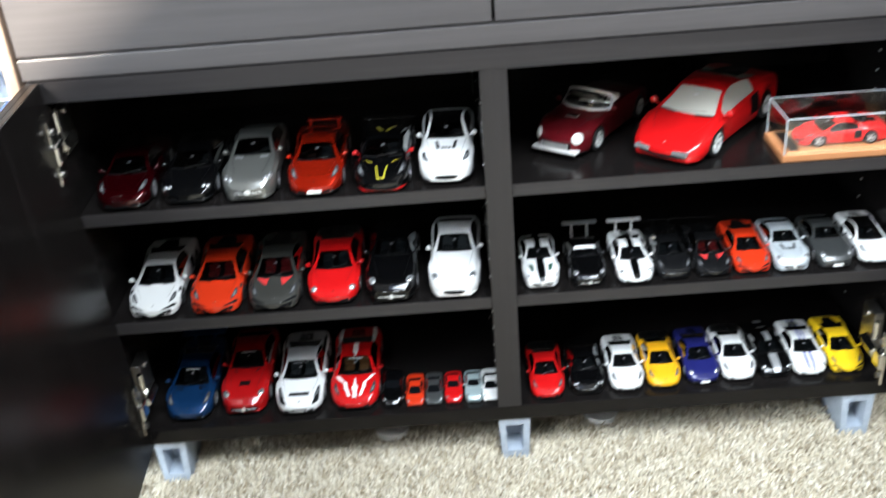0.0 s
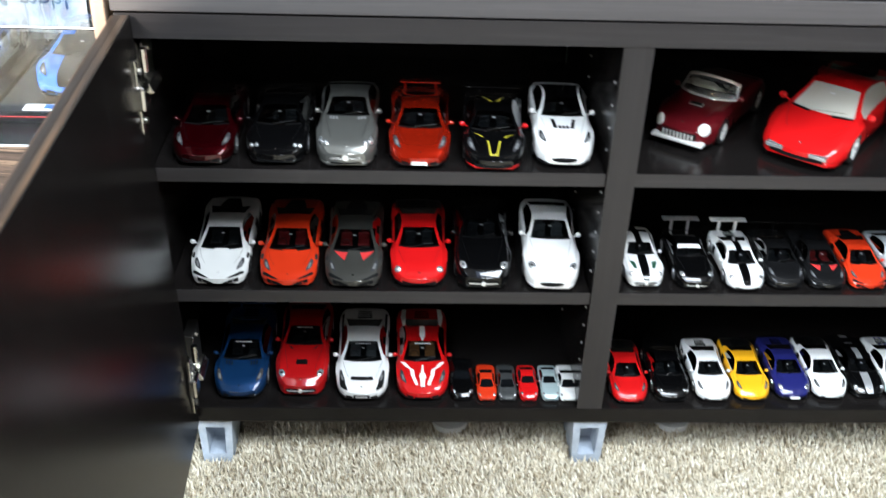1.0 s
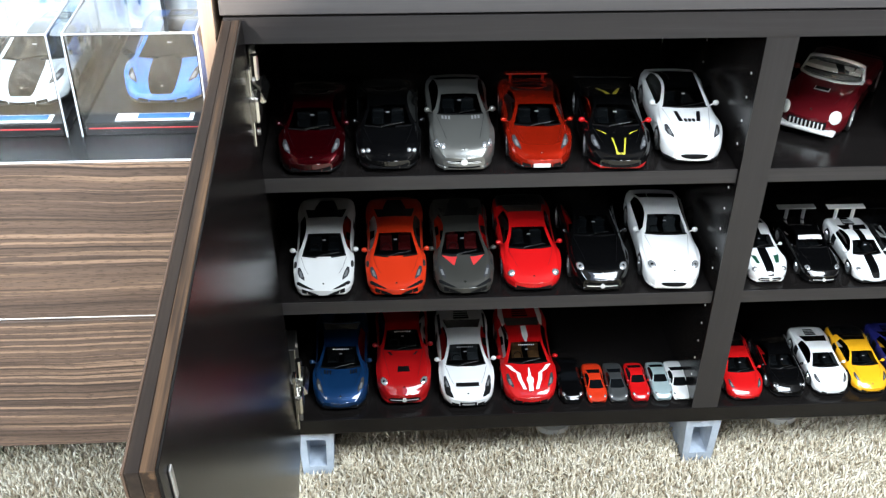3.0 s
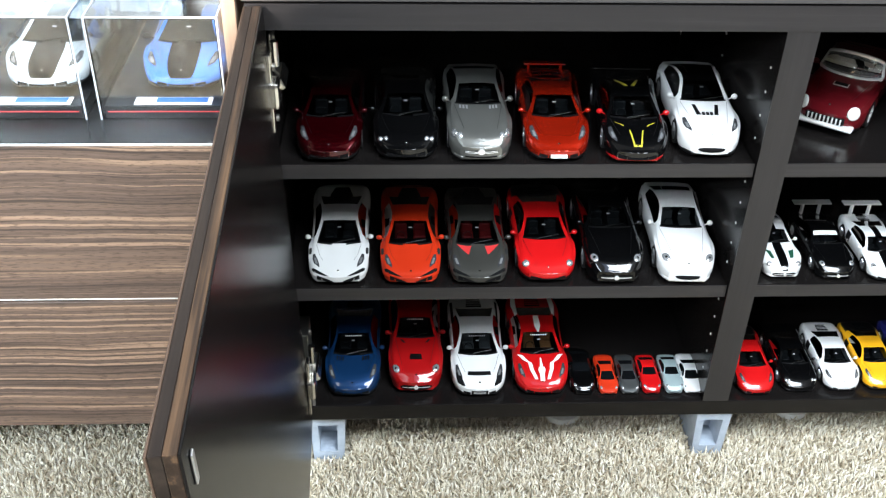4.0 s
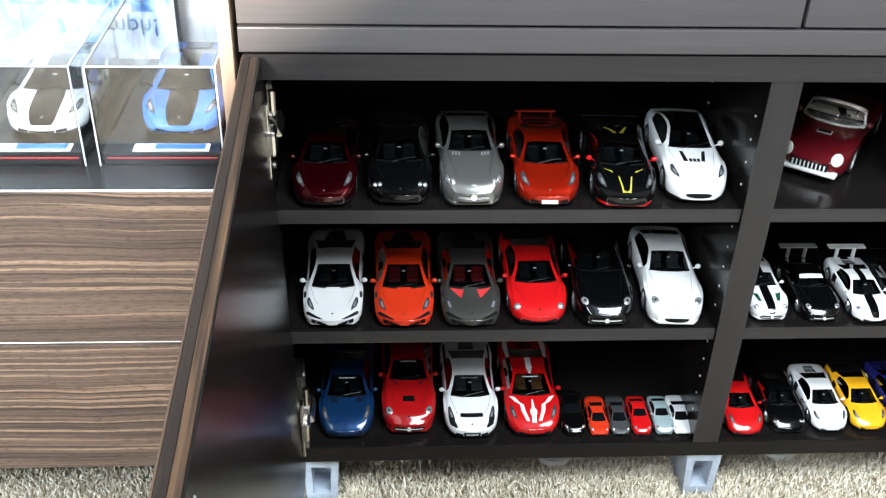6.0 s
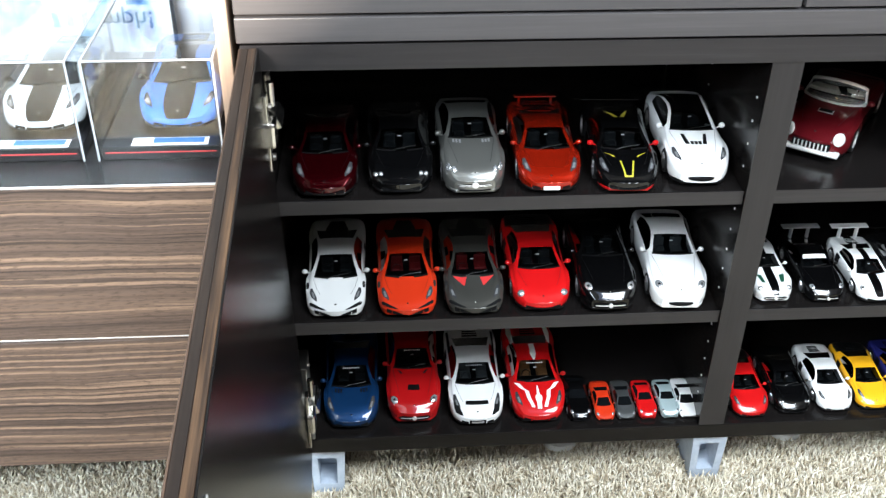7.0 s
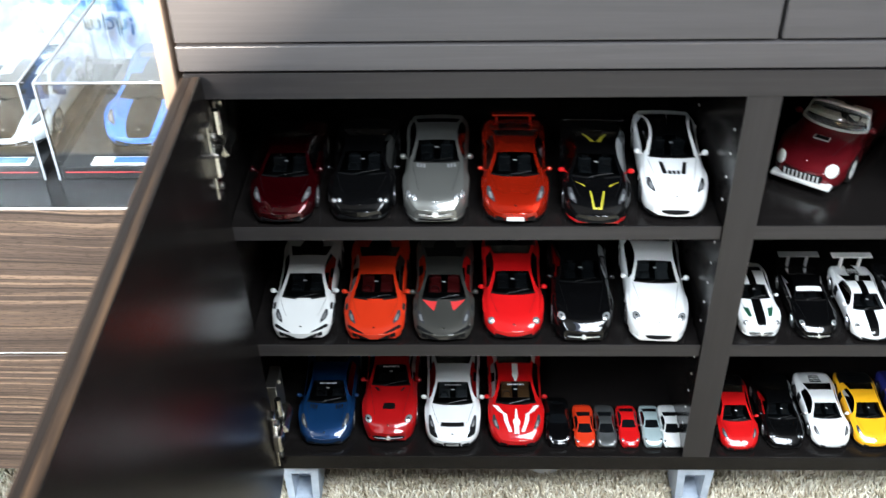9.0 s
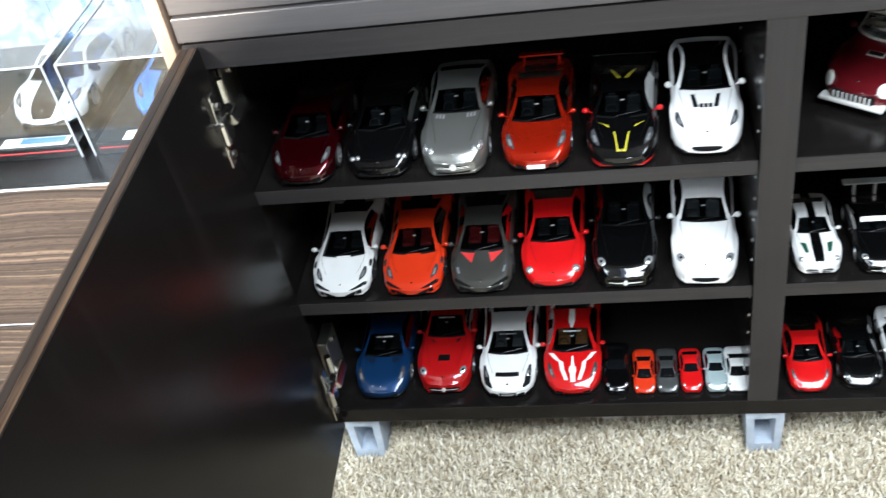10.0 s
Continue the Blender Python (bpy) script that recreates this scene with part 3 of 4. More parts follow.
def skin(shell, wanted, lift=0.0, stations=None):
    """The faces of the shell for which wanted(s, column) holds, as one bmesh. Columns count from the sill (0) to the middle line (12)."""
    bm = bmesh.new()
    st = stations or SHELL_STATIONS
    rows = []
    for s in st:
        half = shell.section(s)
        full = [Vector(p) for p in half] + [Vector((-p[0], p[1], p[2])) for p in reversed(half[:-1])]
        rows.append(full)
    n = len(rows[0])
    verts = {}

    def vert(i, j):
        if (i, j) not in verts:
            p = rows[i][j]
            if lift:
                a = rows[min(len(rows) - 1, i + 1)][j] - rows[max(0, i - 1)][j]
                b = rows[i][min(n - 1, j + 1)] - rows[i][max(0, j - 1)]
                nn = b.cross(a)
                if nn.length > 1e-12:
                    nn.normalize()
                    if nn.z < 0:
                        nn = -nn
                    p = p + nn * lift
            verts[(i, j)] = bm.verts.new(p)
        return verts[(i, j)]

    for i in range(len(rows) - 1):
        for j in range(n - 1):
            col = j if j < 13 else n - 2 - j
            side = 1 if j < 13 else -1
            if wanted((st[i] + st[i + 1]) / 2, col, side):
                bm.faces.new((vert(i, j), vert(i, j + 1), vert(i + 1, j + 1), vert(i + 1, j)))
    return bm, rows, vert


SHELL_STATIONS = [0, .006, .014, .024, .036, .05, .066] + [round(.085 + .0166 * k, 4) for k in range(53)] + [.965, .98, .992, 1.0]


def wheel_mesh(r, w):
    bm = bmesh.new()
    ring = [(r * 0.70, -w / 2), (r * 0.94, -w / 2), (r, -w * 0.36), (r, w * 0.36), (r * 0.94, w / 2), (r * 0.70, w / 2)]
    n = 20
    loops = [[bm.verts.new((x, q * math.cos(2 * math.pi * k / n), q * math.sin(2 * math.pi * k / n))) for q, x in ring] for k in range(n)]
    for k in range(n):
        for j in range(len(ring) - 1):
            bm.faces.new((loops[k][j], loops[k][j + 1], loops[(k + 1) % n][j + 1], loops[(k + 1) % n][j]))
    return bm


def rim_mesh(r, w, spokes=5):
    bm = bmesh.new()
    rod(bm, (-w * 0.30, 0, 0), (w * 0.30, 0, 0), r * 0.22, 10)
    for k in range(spokes):
        a = 2 * math.pi * k / spokes
        for d in (-0.13, 0.13):
            rod(bm, (0.28 * w, 0, 0), (0.40 * w, r * 0.72 * math.cos(a + d), r * 0.72 * math.sin(a + d)), r * 0.065, 5)
    bmesh.ops.create_cone(bm, cap_ends=False, segments=20, radius1=r * 0.72, radius2=r * 0.72, depth=w * 0.9, matrix=Matrix.Rotation(radians(90), 4, "Y"))
    return bm


def model_car(label, kind, paint_mat, m, length, width, height, group, glass=None, roof=None, lamp="slant", wing=None, lip=None, hood=(), stripe=None,
              mirror=None, rims=None, tail=None, intakes="side", grille="low", band=None, name="model_car", plate=False, seats=None, cabin=None):
    car = thing(name, label, "model car", m, group)
    sh = Shell(kind, length, width, height)
    c0, c1, r1, t1 = GLASS_AT[kind]
    L, W, H = length, width / 2, height
    glass = glass or (car_glass if length > 0.1 else glass_dark)
    seats, cabin = seats or seat_black, cabin or black_trim
    closed = kind != "open"

    def is_windscreen(s, c):
        return closed and c0 <= s < c1 - 0.004 and c >= 8

    def is_rear(s, c):
        return closed and r1 + 0.02 <= s < t1 - 0.03 and c >= 8

    def is_side(s, c):
        return closed and c0 + 0.05 <= s < r1 + 0.05 and 4 <= c < 7

    def is_roof(s, c):
        return closed and c1 - 0.004 <= s < r1 + 0.02 and c >= 8

    def is_tail(s, c):
        return s >= t1 - 0.03 and c >= 5

    def is_cockpit(s, c):
        return not closed and 0.40 <= s < 0.66 and c >= 8

    def is_stripe(s, c):
        if stripe is None or is_windscreen(s, c) or is_rear(s, c):
            return False
        return c >= {"single": 12, "wide": 11, "broad": 10}[stripe[1]] if stripe[1] != "twin" else c == 11

    def is_band(s, c):
        return band is not None and c1 - 0.05 <= s < c1 - 0.004 and c >= 8

    def body_face(s, c, side):
        return not ((kind in ("mid", "wedge") and 0.60 <= s < 0.675 and c in (1, 2)) or is_windscreen(s, c) or is_rear(s, c) or is_side(s, c) or is_cockpit(s, c) or is_stripe(s, c) or (roof and is_roof(s, c)) or (tail and is_tail(s, c)))

    bm, rows, vert = skin(sh, body_face)
    half = rows[0][:14]
    grid = [[bm.verts.new((p.x * f, 0.060 * L * (p.x * f / W) ** 2, p.z)) for f in (-1, -.75, -.5, -.25, 0, .25, .5, .75, 1)] for p in half[:-1]]
    for a, b in zip(grid, grid[1:]):
        for k in range(8):
            bm.faces.new((a[k], a[k + 1], b[k + 1], b[k]))
    tip = bm.verts.new(half[-1])
    for k in range(8):
        bm.faces.new((grid[-1][k], grid[-1][k + 1], tip))
    loop = [bm.verts.new(p) for p in rows[-1]]
    mid = bm.verts.new(sum((v.co for v in loop), Vector()) / len(loop))
    for j in range(len(loop)):
        bm.faces.new((mid, loop[j], loop[(j + 1) % len(loop)]))
    bmesh.ops.remove_doubles(bm, verts=bm.verts, dist=1e-6)
    bmesh.ops.recalc_face_normals(bm, faces=bm.faces)
    part("body", bm, paint_mat, car, smooth=True)
    part("underbody", box(bmesh.new(), -W * 0.86, W * 0.86, L * 0.11, L * 0.97, H * 0.10, H * 0.30), black_trim, car)
    part("interior", box(bmesh.new(), -W * 0.55, W * 0.55, L * (c0 + 0.02), L * max(t1 - 0.1, 0.7), H * 0.28, H * 0.50), cabin, car)
    if closed and length > 0.1:
        part("dashboard", box(bmesh.new(), -W * 0.66, W * 0.66, L * (c0 + 0.035), L * (c0 + 0.095), H * 0.46, H * 0.60, W * 0.05), cabin, car)
        for sd in (1, -1):
            y1 = L * (c1 + 0.035)
            bm = box(bmesh.new(), sd * W * 0.31 - W * 0.21, sd * W * 0.31 + W * 0.21, y1 - L * 0.085, y1, H * 0.44, H * 0.56, W * 0.05)
            box(bm, sd * W * 0.31 - W * 0.20, sd * W * 0.31 + W * 0.20, y1, y1 + L * 0.030, H * 0.44, H * 0.76, W * 0.05)
            box(bm, sd * W * 0.31 - W * 0.10, sd * W * 0.31 + W * 0.10, y1 + L * 0.003, y1 + L * 0.024, H * 0.765, H * 0.84, W * 0.03)
            part("seat", bm, seats, car)
        bm = bmesh.new()
        bmesh.ops.create_cone(bm, cap_ends=False, segments=16, radius1=W * 0.16, radius2=W * 0.16, depth=H * 0.03, matrix=Matrix.Translation((-W * 0.31, L * (c0 + 0.112), H * 0.60)) @ Matrix.Rotation(radians(62), 4, "X"))
        bmesh.ops.solidify(bm, geom=bm.faces[:], thickness=W * 0.02)
        part("steering_wheel", bm, black_trim, car)
    if closed:
        part("windscreen", skin(sh, lambda s, c, d: is_windscreen(s, c) and not is_band(s, c))[0], glass, car, smooth=True)
        if band is not None:
            part("sun_strip", skin(sh, lambda s, c, d: is_windscreen(s, c) and is_band(s, c))[0], band, car, smooth=True)
        part("rear_window", skin(sh, lambda s, c, d: is_rear(s, c))[0], glass, car, smooth=True)
        for sd in (1, -1):
            part("side_window", skin(sh, lambda s, c, d: is_side(s, c) and d == sd)[0], glass, car, smooth=True)
    if roof:
        part("roof", skin(sh, lambda s, c, d: is_roof(s, c) and not is_stripe(s, c))[0], roof, car, smooth=True)
    if tail:
        part("engine_cover", skin(sh, lambda s, c, d: is_tail(s, c) and not is_stripe(s, c))[0], tail, car, smooth=True)
    if stripe is not None:
        for sd in (1, -1) if stripe[1] == "twin" else (0,):
            for lo, hi in ((0, c0), (c1 - 0.004, r1 + 0.02), (t1 - 0.03, 1.0)):
                part("stripe", skin(sh, lambda s, c, d: is_stripe(s, c) and (sd == 0 or sd == d) and lo <= s < hi)[0], stripe[0], car, smooth=True)
    # lamps
    for sd in (1, -1):
        if lamp == "round":
            p, f = sh.frame_at(0.022 if kind == "open" else 0.055, 6.6 if kind == "open" else 7.6, sd)
            big = 0.20 if kind == "open" else 0.125
            bm = ball(bmesh.new(), p, (W * big, W * big, W * 0.06), f, 14)
            part("headlight", bm, lens_white if kind == "open" else lens_clear, car, smooth=True)
        elif lamp == "oval":
            p, f = sh.frame_at(0.075, 7.8, sd)
            bm = ball(bmesh.new(), p, (W * 0.12, L * 0.034, W * 0.035), f @ Matrix.Rotation(radians(14 * sd), 3, "Z"), 14)
            lens = part("headlight", bm, lens_clear, car, smooth=True)
            part("lamp_bulb", ball(bmesh.new(), p + f @ Vector((0, 0, W * 0.028)), (W * 0.05, W * 0.05, W * 0.015), f, 10), glass_dark, lens, smooth=True)
        elif lamp == "twin_oval":
            for q, col, big in ((0.075, 6.6, 1.0), (0.060, 8.2, 0.8)):
                p, f = sh.frame_at(q, col, sd)
                lens = part("headlight", ball(bmesh.new(), p, (W * 0.11 * big, L * 0.030 * big, W * 0.04), f, 14), lens_clear, car, smooth=True)
                part("lamp_bulb", ball(bmesh.new(), p + f @ Vector((0, 0, W * 0.032)), (W * 0.045, W * 0.045, W * 0.014), f, 10), silver_print, lens, smooth=True)
        elif lamp == "double":
            for q, col in ((0.055, 7.2), (0.062, 8.4)):
                p, f = sh.frame_at(q, col, sd)
                part("headlight", ball(bmesh.new(), p, (W * 0.075, W * 0.085, W * 0.05), f, 12), lens_clear, car, smooth=True)
        elif lamp in ("slant", "dark"):
            lens = part("headlight", sh.ribbon([(0.058, 0.62 * sd, 0.015), (0.080, 0.70 * sd, 0.085), (0.115, 0.76 * sd, 0.085), (0.150 if kind == "wedge" else 0.165, 0.80 * sd, 0.035)], 0.0006), lens_dark, car, smooth=True)
            part("lamp_bulb", sh.ribbon([(0.078, 0.70 * sd, 0.045), (0.120, 0.76 * sd, 0.035)], 0.0010), lens_clear, lens, smooth=True)
        # mirrors
        s = c0 + 0.035
        p = sh.at(s, 4)
        q = Vector((sd * (p.x + W * 0.16), p.y - L * 0.005, p.z + H * 0.10))
        bm = ball(bmesh.new(), q, (W * 0.105, L * 0.017, H * 0.065), None, 10)
        rod(bm, (sd * p.x * 0.98, p.y, p.z + H * 0.02), q, H * 0.018, 6)
        part("mirror", bm, mirror or paint_mat, car, smooth=True)
        if lamp == "strip":
            part("headlight", box(bmesh.new(), *sorted((sd * W * 0.30, sd * W * 0.70)), -0.0008, 0.012, H * 0.235, H * 0.30, 0.001), lens_clear, car)
    # side scoops
    if kind in ("mid", "wedge"):
        for sd in (1, -1):
            part("side_intake", skin(sh, lambda s, c, d: 0.60 <= s < 0.675 and c in (1, 2) and d == sd, 0.0)[0], mesh_black, car, smooth=True)
    # nose
    y0 = -0.0004
    z0, z1 = H * 0.17, H * (0.36 if kind == "gt" else 0.28)
    if grille == "wide":
        part("grille", sh.nose_strip([(-.56, .20, .26), (-.42, .17, .31), (.42, .17, .31), (.56, .20, .26)], 0.0006), mesh_black, car)
        part("grille_bar", sh.nose_strip([(-.50, .225, .25), (-.10, .245, .275), (.10, .245, .275), (.50, .225, .25)], 0.0013), bright_metal, car)
        part("badge", rod(bmesh.new(), (0, y0 - 0.002, H * 0.262), (0, 0.001, H * 0.262), W * 0.075, 16), bright_metal, car)
    elif grille == "oval":
        bm = ball(bmesh.new(), (0, 0.0012, H * 0.25), (W * 0.40, 0.0030, H * 0.062), None, 16)
        part("grille", bm, mesh_black, car, smooth=True)
        part("grille_ring", ball(bmesh.new(), (0, 0.0024, H * 0.25), (W * 0.43, 0.0028, H * 0.074), None, 16), black_trim, car, smooth=True)
    elif grille == "chrome":
        part("grille", box(bmesh.new(), -W * 0.52, W * 0.52, y0 - 0.0006, 0.008, H * 0.26, H * 0.40, W * 0.03), mesh_black, car)
        for k in range(9):
            x = W * 0.11 * (k - 4)
            part("grille_bar", box(bmesh.new(), x - W * 0.02, x + W * 0.02, y0 - 0.0016, 0.002, H * 0.265, H * 0.395), bright_metal, car)
        part("bumper", box(bmesh.new(), -W * 0.80, W * 0.80, -0.004, 0.010, H * 0.17, H * 0.25, 0.002), bright_metal, car)
    elif grille == "low" and kind == "mid":
        part("grille", sh.nose_strip([(-.58, .17, .25), (-.44, .16, .235), (-.20, .155, .205), (.20, .155, .205), (.44, .16, .235), (.58, .17, .25)]), mesh_black, car, "black lower intake")
        if intakes == "side":
            for sd in (1, -1):
                part("intake_fin", sh.nose_strip([(.30 * sd, .16, .23), (.325 * sd, .16, .23)], 0.0012, 2), paint_mat, car)
    elif grille == "low" and kind == "wedge" and intakes == "side":
        for sd in (1, -1):
            part("air_intake", sh.nose_strip([(.16 * sd, .155, .18), (.34 * sd, .155, .235), (.69 * sd, .17, .30)]), mesh_black, car)
            part("air_intake", sh.ribbon([(0.003, 0.36 * sd, 0.07), (0.012, 0.54 * sd, 0.16), (0.028, 0.72 * sd, 0.13), (0.044, 0.83 * sd, 0.04)], 0.0006), mesh_black, car)
            part("intake_blade", sh.nose_strip([(.50 * sd, .16, .20), (.53 * sd, .20, .27)], 0.0014, 2), paint_mat, car)
    elif grille == "low":
        part("grille", sh.nose_strip([(-.62, .16, .225), (.62, .16, .225)]), mesh_black, car)
    bm = bmesh.new()
    p = sh.at(0.0, 0)
    half = [sh.at(q, 0) for q in (0.0, 0.006, 0.016, 0.03, 0.05, 0.085)]
    path = [Vector((-v.x, v.y, 0)) for v in reversed(half)] + [Vector((v.x, v.y, 0)) for v in half]
    low = [bm.verts.new((v.x * 1.012, v.y - 0.0009, H * 0.105)) for v in path]
    top = [bm.verts.new((v.x * 1.004, v.y - 0.0005, H * 0.175)) for v in path]
    for k in range(len(path) - 1):
        bm.faces.new((low[k], low[k + 1], top[k + 1], top[k]))
    bmesh.ops.recalc_face_normals(bm, faces=bm.faces)
    bmesh.ops.solidify(bm, geom=bm.faces[:], thickness=0.0012)
    part("front_lip", bm, lip or (paint_mat if kind in ("gt", "wedge") else black_trim), car, smooth=True)
    if plate:
        part("plate", box(bmesh.new(), -W * 0.25, W * 0.25, -0.002, 0.0, H * 0.17, H * 0.25), white_print, car)
    # hood details
    for kind_h, mat_h in hood:
        if kind_h == "slots":
            for sd in (1, -1):
                part("hood_vent", sh.ribbon([(c0 - 0.045, 0.36 * sd, 0.055), (c0 - 0.15, 0.27 * sd, 0.065)]), mat_h, car)
            for x in (-0.125, 0.0, 0.125):
                part("hood_vent", sh.ribbon([(c0 - 0.120, x, 0.05), (c0 - 0.155, x, 0.045)]), mat_h, car)
        elif kind_h == "scoop":
            part("hood_vent", sh.ribbon([(0.215, 0.0, 0.20), (0.165, 0.0, 0.22)]), mat_h, car)
            for sd in (1, -1):
                part("hood_vent", sh.ribbon([(0.345, 0.52 * sd, 0.05), (0.315, 0.40 * sd, 0.05)]), mat_h, car)
        elif kind_h == "race_nose":
            part("grille", sh.nose_strip([(-.30, .17, .29), (.30, .17, .29)], 0.0010), mat_h, car, "black framed grille")
            part("grille_badge", sh.nose_strip([(-.22, .20, .26), (.22, .20, .26)], 0.0016), silver_print, car)
            for sd in (1, -1):
                part("corner_intake", sh.ribbon([(0.012, 0.56 * sd, 0.05), (0.030, 0.66 * sd, 0.12), (0.060, 0.72 * sd, 0.10), (0.100, 0.74 * sd, 0.10)], 0.0007), mat_h, car)
                part("bonnet_pin", ball(bmesh.new(), sh.over(0.110, 0.36 * sd, 0.0006), (W * 0.025, W * 0.05, W * 0.02), None, 8), mat_h, car, smooth=True)
                part("rear_wing_strip", sh.ribbon([(0.62, 0.84 * sd, 0.04), (0.86, 0.86 * sd, 0.05)], 0.0008), mat_h, car)
        elif kind_h == "gap":
            part("hood_vent", sh.ribbon([(0.125, 0.0, 0.40), (0.092, 0.0, 0.42)]), mat_h, car)
        elif kind_h == "louvres":
            for sd in (1, -1):
                for k in range(3):
                    part("hood_louvre", sh.ribbon([(c0 - 0.02, (0.36 + 0.10 * k) * sd, 0.03), (c0 - 0.055, (0.36 + 0.10 * k) * sd, 0.03)]), mat_h, car)
        elif kind_h == "triangles":
            for sd in (1, -1):
                part("hood_inlet", sh.ribbon([(c0 - 0.016, 0.46 * sd, 0.24), (c0 - 0.080, 0.32 * sd, 0.01)]), mat_h, car)
        elif kind_h == "fork":
            for sd in (1, -1):
                part("stripe", sh.ribbon([(0.055, 0.22 * sd, 0.06), (0.13, 0.36 * sd, 0.07), (0.19, 0.40 * sd, 0.07), (0.205, 0.56 * sd, 0.10), (0.245, 0.74 * sd, 0.10)]), mat_h, car)
            part("stripe", sh.ribbon([(0.045, 0.0, 0.08), (0.10, 0.0, 0.085), (0.235, 0.0, 0.02)]), mat_h, car)
            part("roof_stripe", sh.ribbon([(c1 + 0.004, 0.0, 0.03), (c1 + 0.06, 0.0, 0.11), (r1, 0.0, 0.10)]), mat_h, car)
            for sd in (1, -1):
                part("tail_stripe", sh.ribbon([(r1 + 0.03, 0.70 * sd, 0.05), (0.80, 0.74 * sd, 0.10), (0.93, 0.70 * sd, 0.08)]), mat_h, car)
            part("roundel", sh.ribbon([(0.10, 0.0, 0.10), (0.125, 0.0, 0.13), (0.15, 0.0, 0.10)], 0.0009), white_print, car)
        elif kind_h == "vee":
            for sd in (1, -1):
                part("stripe", sh.ribbon([(0.035, 0.10 * sd, 0.028), (0.16, 0.20 * sd, 0.022)]), mat_h, car)
                part("stripe", sh.ribbon([(0.225, 0.62 * sd, 0.03), (0.215, 0.44 * sd, 0.05), (0.200, 0.36 * sd, 0.02)]), mat_h, car)
                part("stripe", sh.ribbon([(0.70, 0.36 * sd, 0.03), (0.56, 0.10 * sd, 0.07)]), mat_h, car)
            part("stripe", sh.ribbon([(0.035, 0.0, 0.10), (0.047, 0.0, 0.10)], 0.0007), mat_h, car)
        elif kind_h == "cheeks":
            for sd in (1, -1):
                part("hood_vent", sh.ribbon([(0.24, 0.56 * sd, 0.13), (0.13, 0.46 * sd, 0.08)]), mat_h, car)
        elif kind_h == "spine":
            part("engine_vent", sh.ribbon([(0.62, 0.0, 0.10), (0.70, 0.0, 0.22), (0.84, 0.0, 0.24)]), mat_h, car)
        elif kind_h == "lettering":
            for k in range(9):
                part("windscreen_letter", sh.ribbon([(c1 - 0.026, (k - 4) * 0.068, 0.022), (c1 - 0.017, (k - 4) * 0.068, 0.022)], 0.0005, 2), mat_h, car)
        elif kind_h == "airbrake":
            part("engine_bay", sh.ribbon([(0.74, 0.0, 0.46), (0.89, 0.0, 0.50)], 0.0007), glass_dark, car, "dark engine cover")
            part("air_brake", box(bmesh.new(), -W * 0.70, W * 0.70, L * 0.930, L * 0.975, H * 0.815, H * 0.860, 0.0010), mat_h, car)
            for sd in (1, -1):
                part("wing_post", box(bmesh.new(), *sorted((sd * W * 0.50, sd * W * 0.58)), L * 0.93, L * 0.96, H * 0.66, H * 0.82), mat_h, car)
        elif kind_h == "star":
            part("nose_spine", sh.ribbon([(0.03, 0.0, 0.10), (0.14, 0.0, 0.05)], 0.0012), paint_mat, car)
            part("emblem", rod(bmesh.new(), (0, -0.0012, H * 0.31), (0, 0.002, H * 0.31), W * 0.10, 18), bright_metal, car, "round plated emblem")
            for sd in (1, -1):
                part("grille", sh.nose_strip([(.10 * sd, .25, .34), (.52 * sd, .27, .31)], 0.0006), mesh_black, car)
                for z in (.272, .302):
                    part("grille_blade", sh.nose_strip([(.10 * sd, z, z + .018), (.50 * sd, z, z + .015)], 0.0013), bright_metal, car)
            part("lower_intake", sh.nose_strip([(-.48, .165, .20), (.48, .165, .20)], 0.0006), mesh_black, car)
        elif kind_h == "bonnet_scoop":
            rim_of = part("bonnet_scoop", sh.ribbon([(0.246, 0.0, 0.21), (0.204, 0.0, 0.21)], 0.0016), bright_metal, car)
            part("scoop_opening", sh.ribbon([(0.240, 0.0, 0.185), (0.210, 0.0, 0.185)], 0.0024), mat_h, rim_of)
    if kind in ("mid", "wedge") and length > 0.1:
        part("engine_cover_glass", sh.ribbon([(r1 + 0.03, 0.0, 0.42), (t1, 0.0, 0.38), (0.90, 0.0, 0.24)] if kind == "wedge" else [(t1 - 0.02, 0.0, 0.30), (0.90, 0.0, 0.26)], 0.0006), glass_dark, car)
        for k in range(0 if kind == "wedge" else 3):
            q = t1 + 0.005 + 0.03 * k
            part("engine_slat", sh.ribbon([(q, 0.0, 0.27), (q + 0.010, 0.0, 0.27)], 0.0013, 2), tail or paint_mat, car)
    # shut lines, inner mirror and wiper
    if length > 0.1:
        if closed:
            part("inner_mirror", sh.ribbon([(c1 - 0.058, 0.0, 0.055), (c1 - 0.050, 0.0, 0.055)], 0.0004, 2), silver_print, car)
        part("badge", ball(bmesh.new(), sh.over(0.045, 0.0, 0.0004), (W * 0.035, W * 0.045, W * 0.012), None, 10), chrome, car, smooth=True)
        for sd in (1, -1):
            part("bonnet_seam", sh.ribbon([(c0 - 0.020, 0.74 * sd, 0.006), (c0 * 0.62, 0.62 * sd, 0.006), (0.115, 0.50 * sd, 0.006)], 0.00025), black_trim, car)
        part("cowl_trim", sh.ribbon([(c0 - 0.010, 0.0, 0.72), (c0 + 0.004, 0.0, 0.72)], 0.0003), black_trim, car)
        if closed:
            bm = rod(bmesh.new(), sh.over(c0 + 0.006, -0.10, 0.001), sh.over(c0 + 0.026, 0.50, 0.0006), 0.0003, 5)
            rod(bm, sh.over(c0 + 0.006, -0.10, 0.001), sh.over(c0 - 0.004, -0.22, 0.0006), 0.0003, 5)
            part("wiper", bm, black_trim, car)
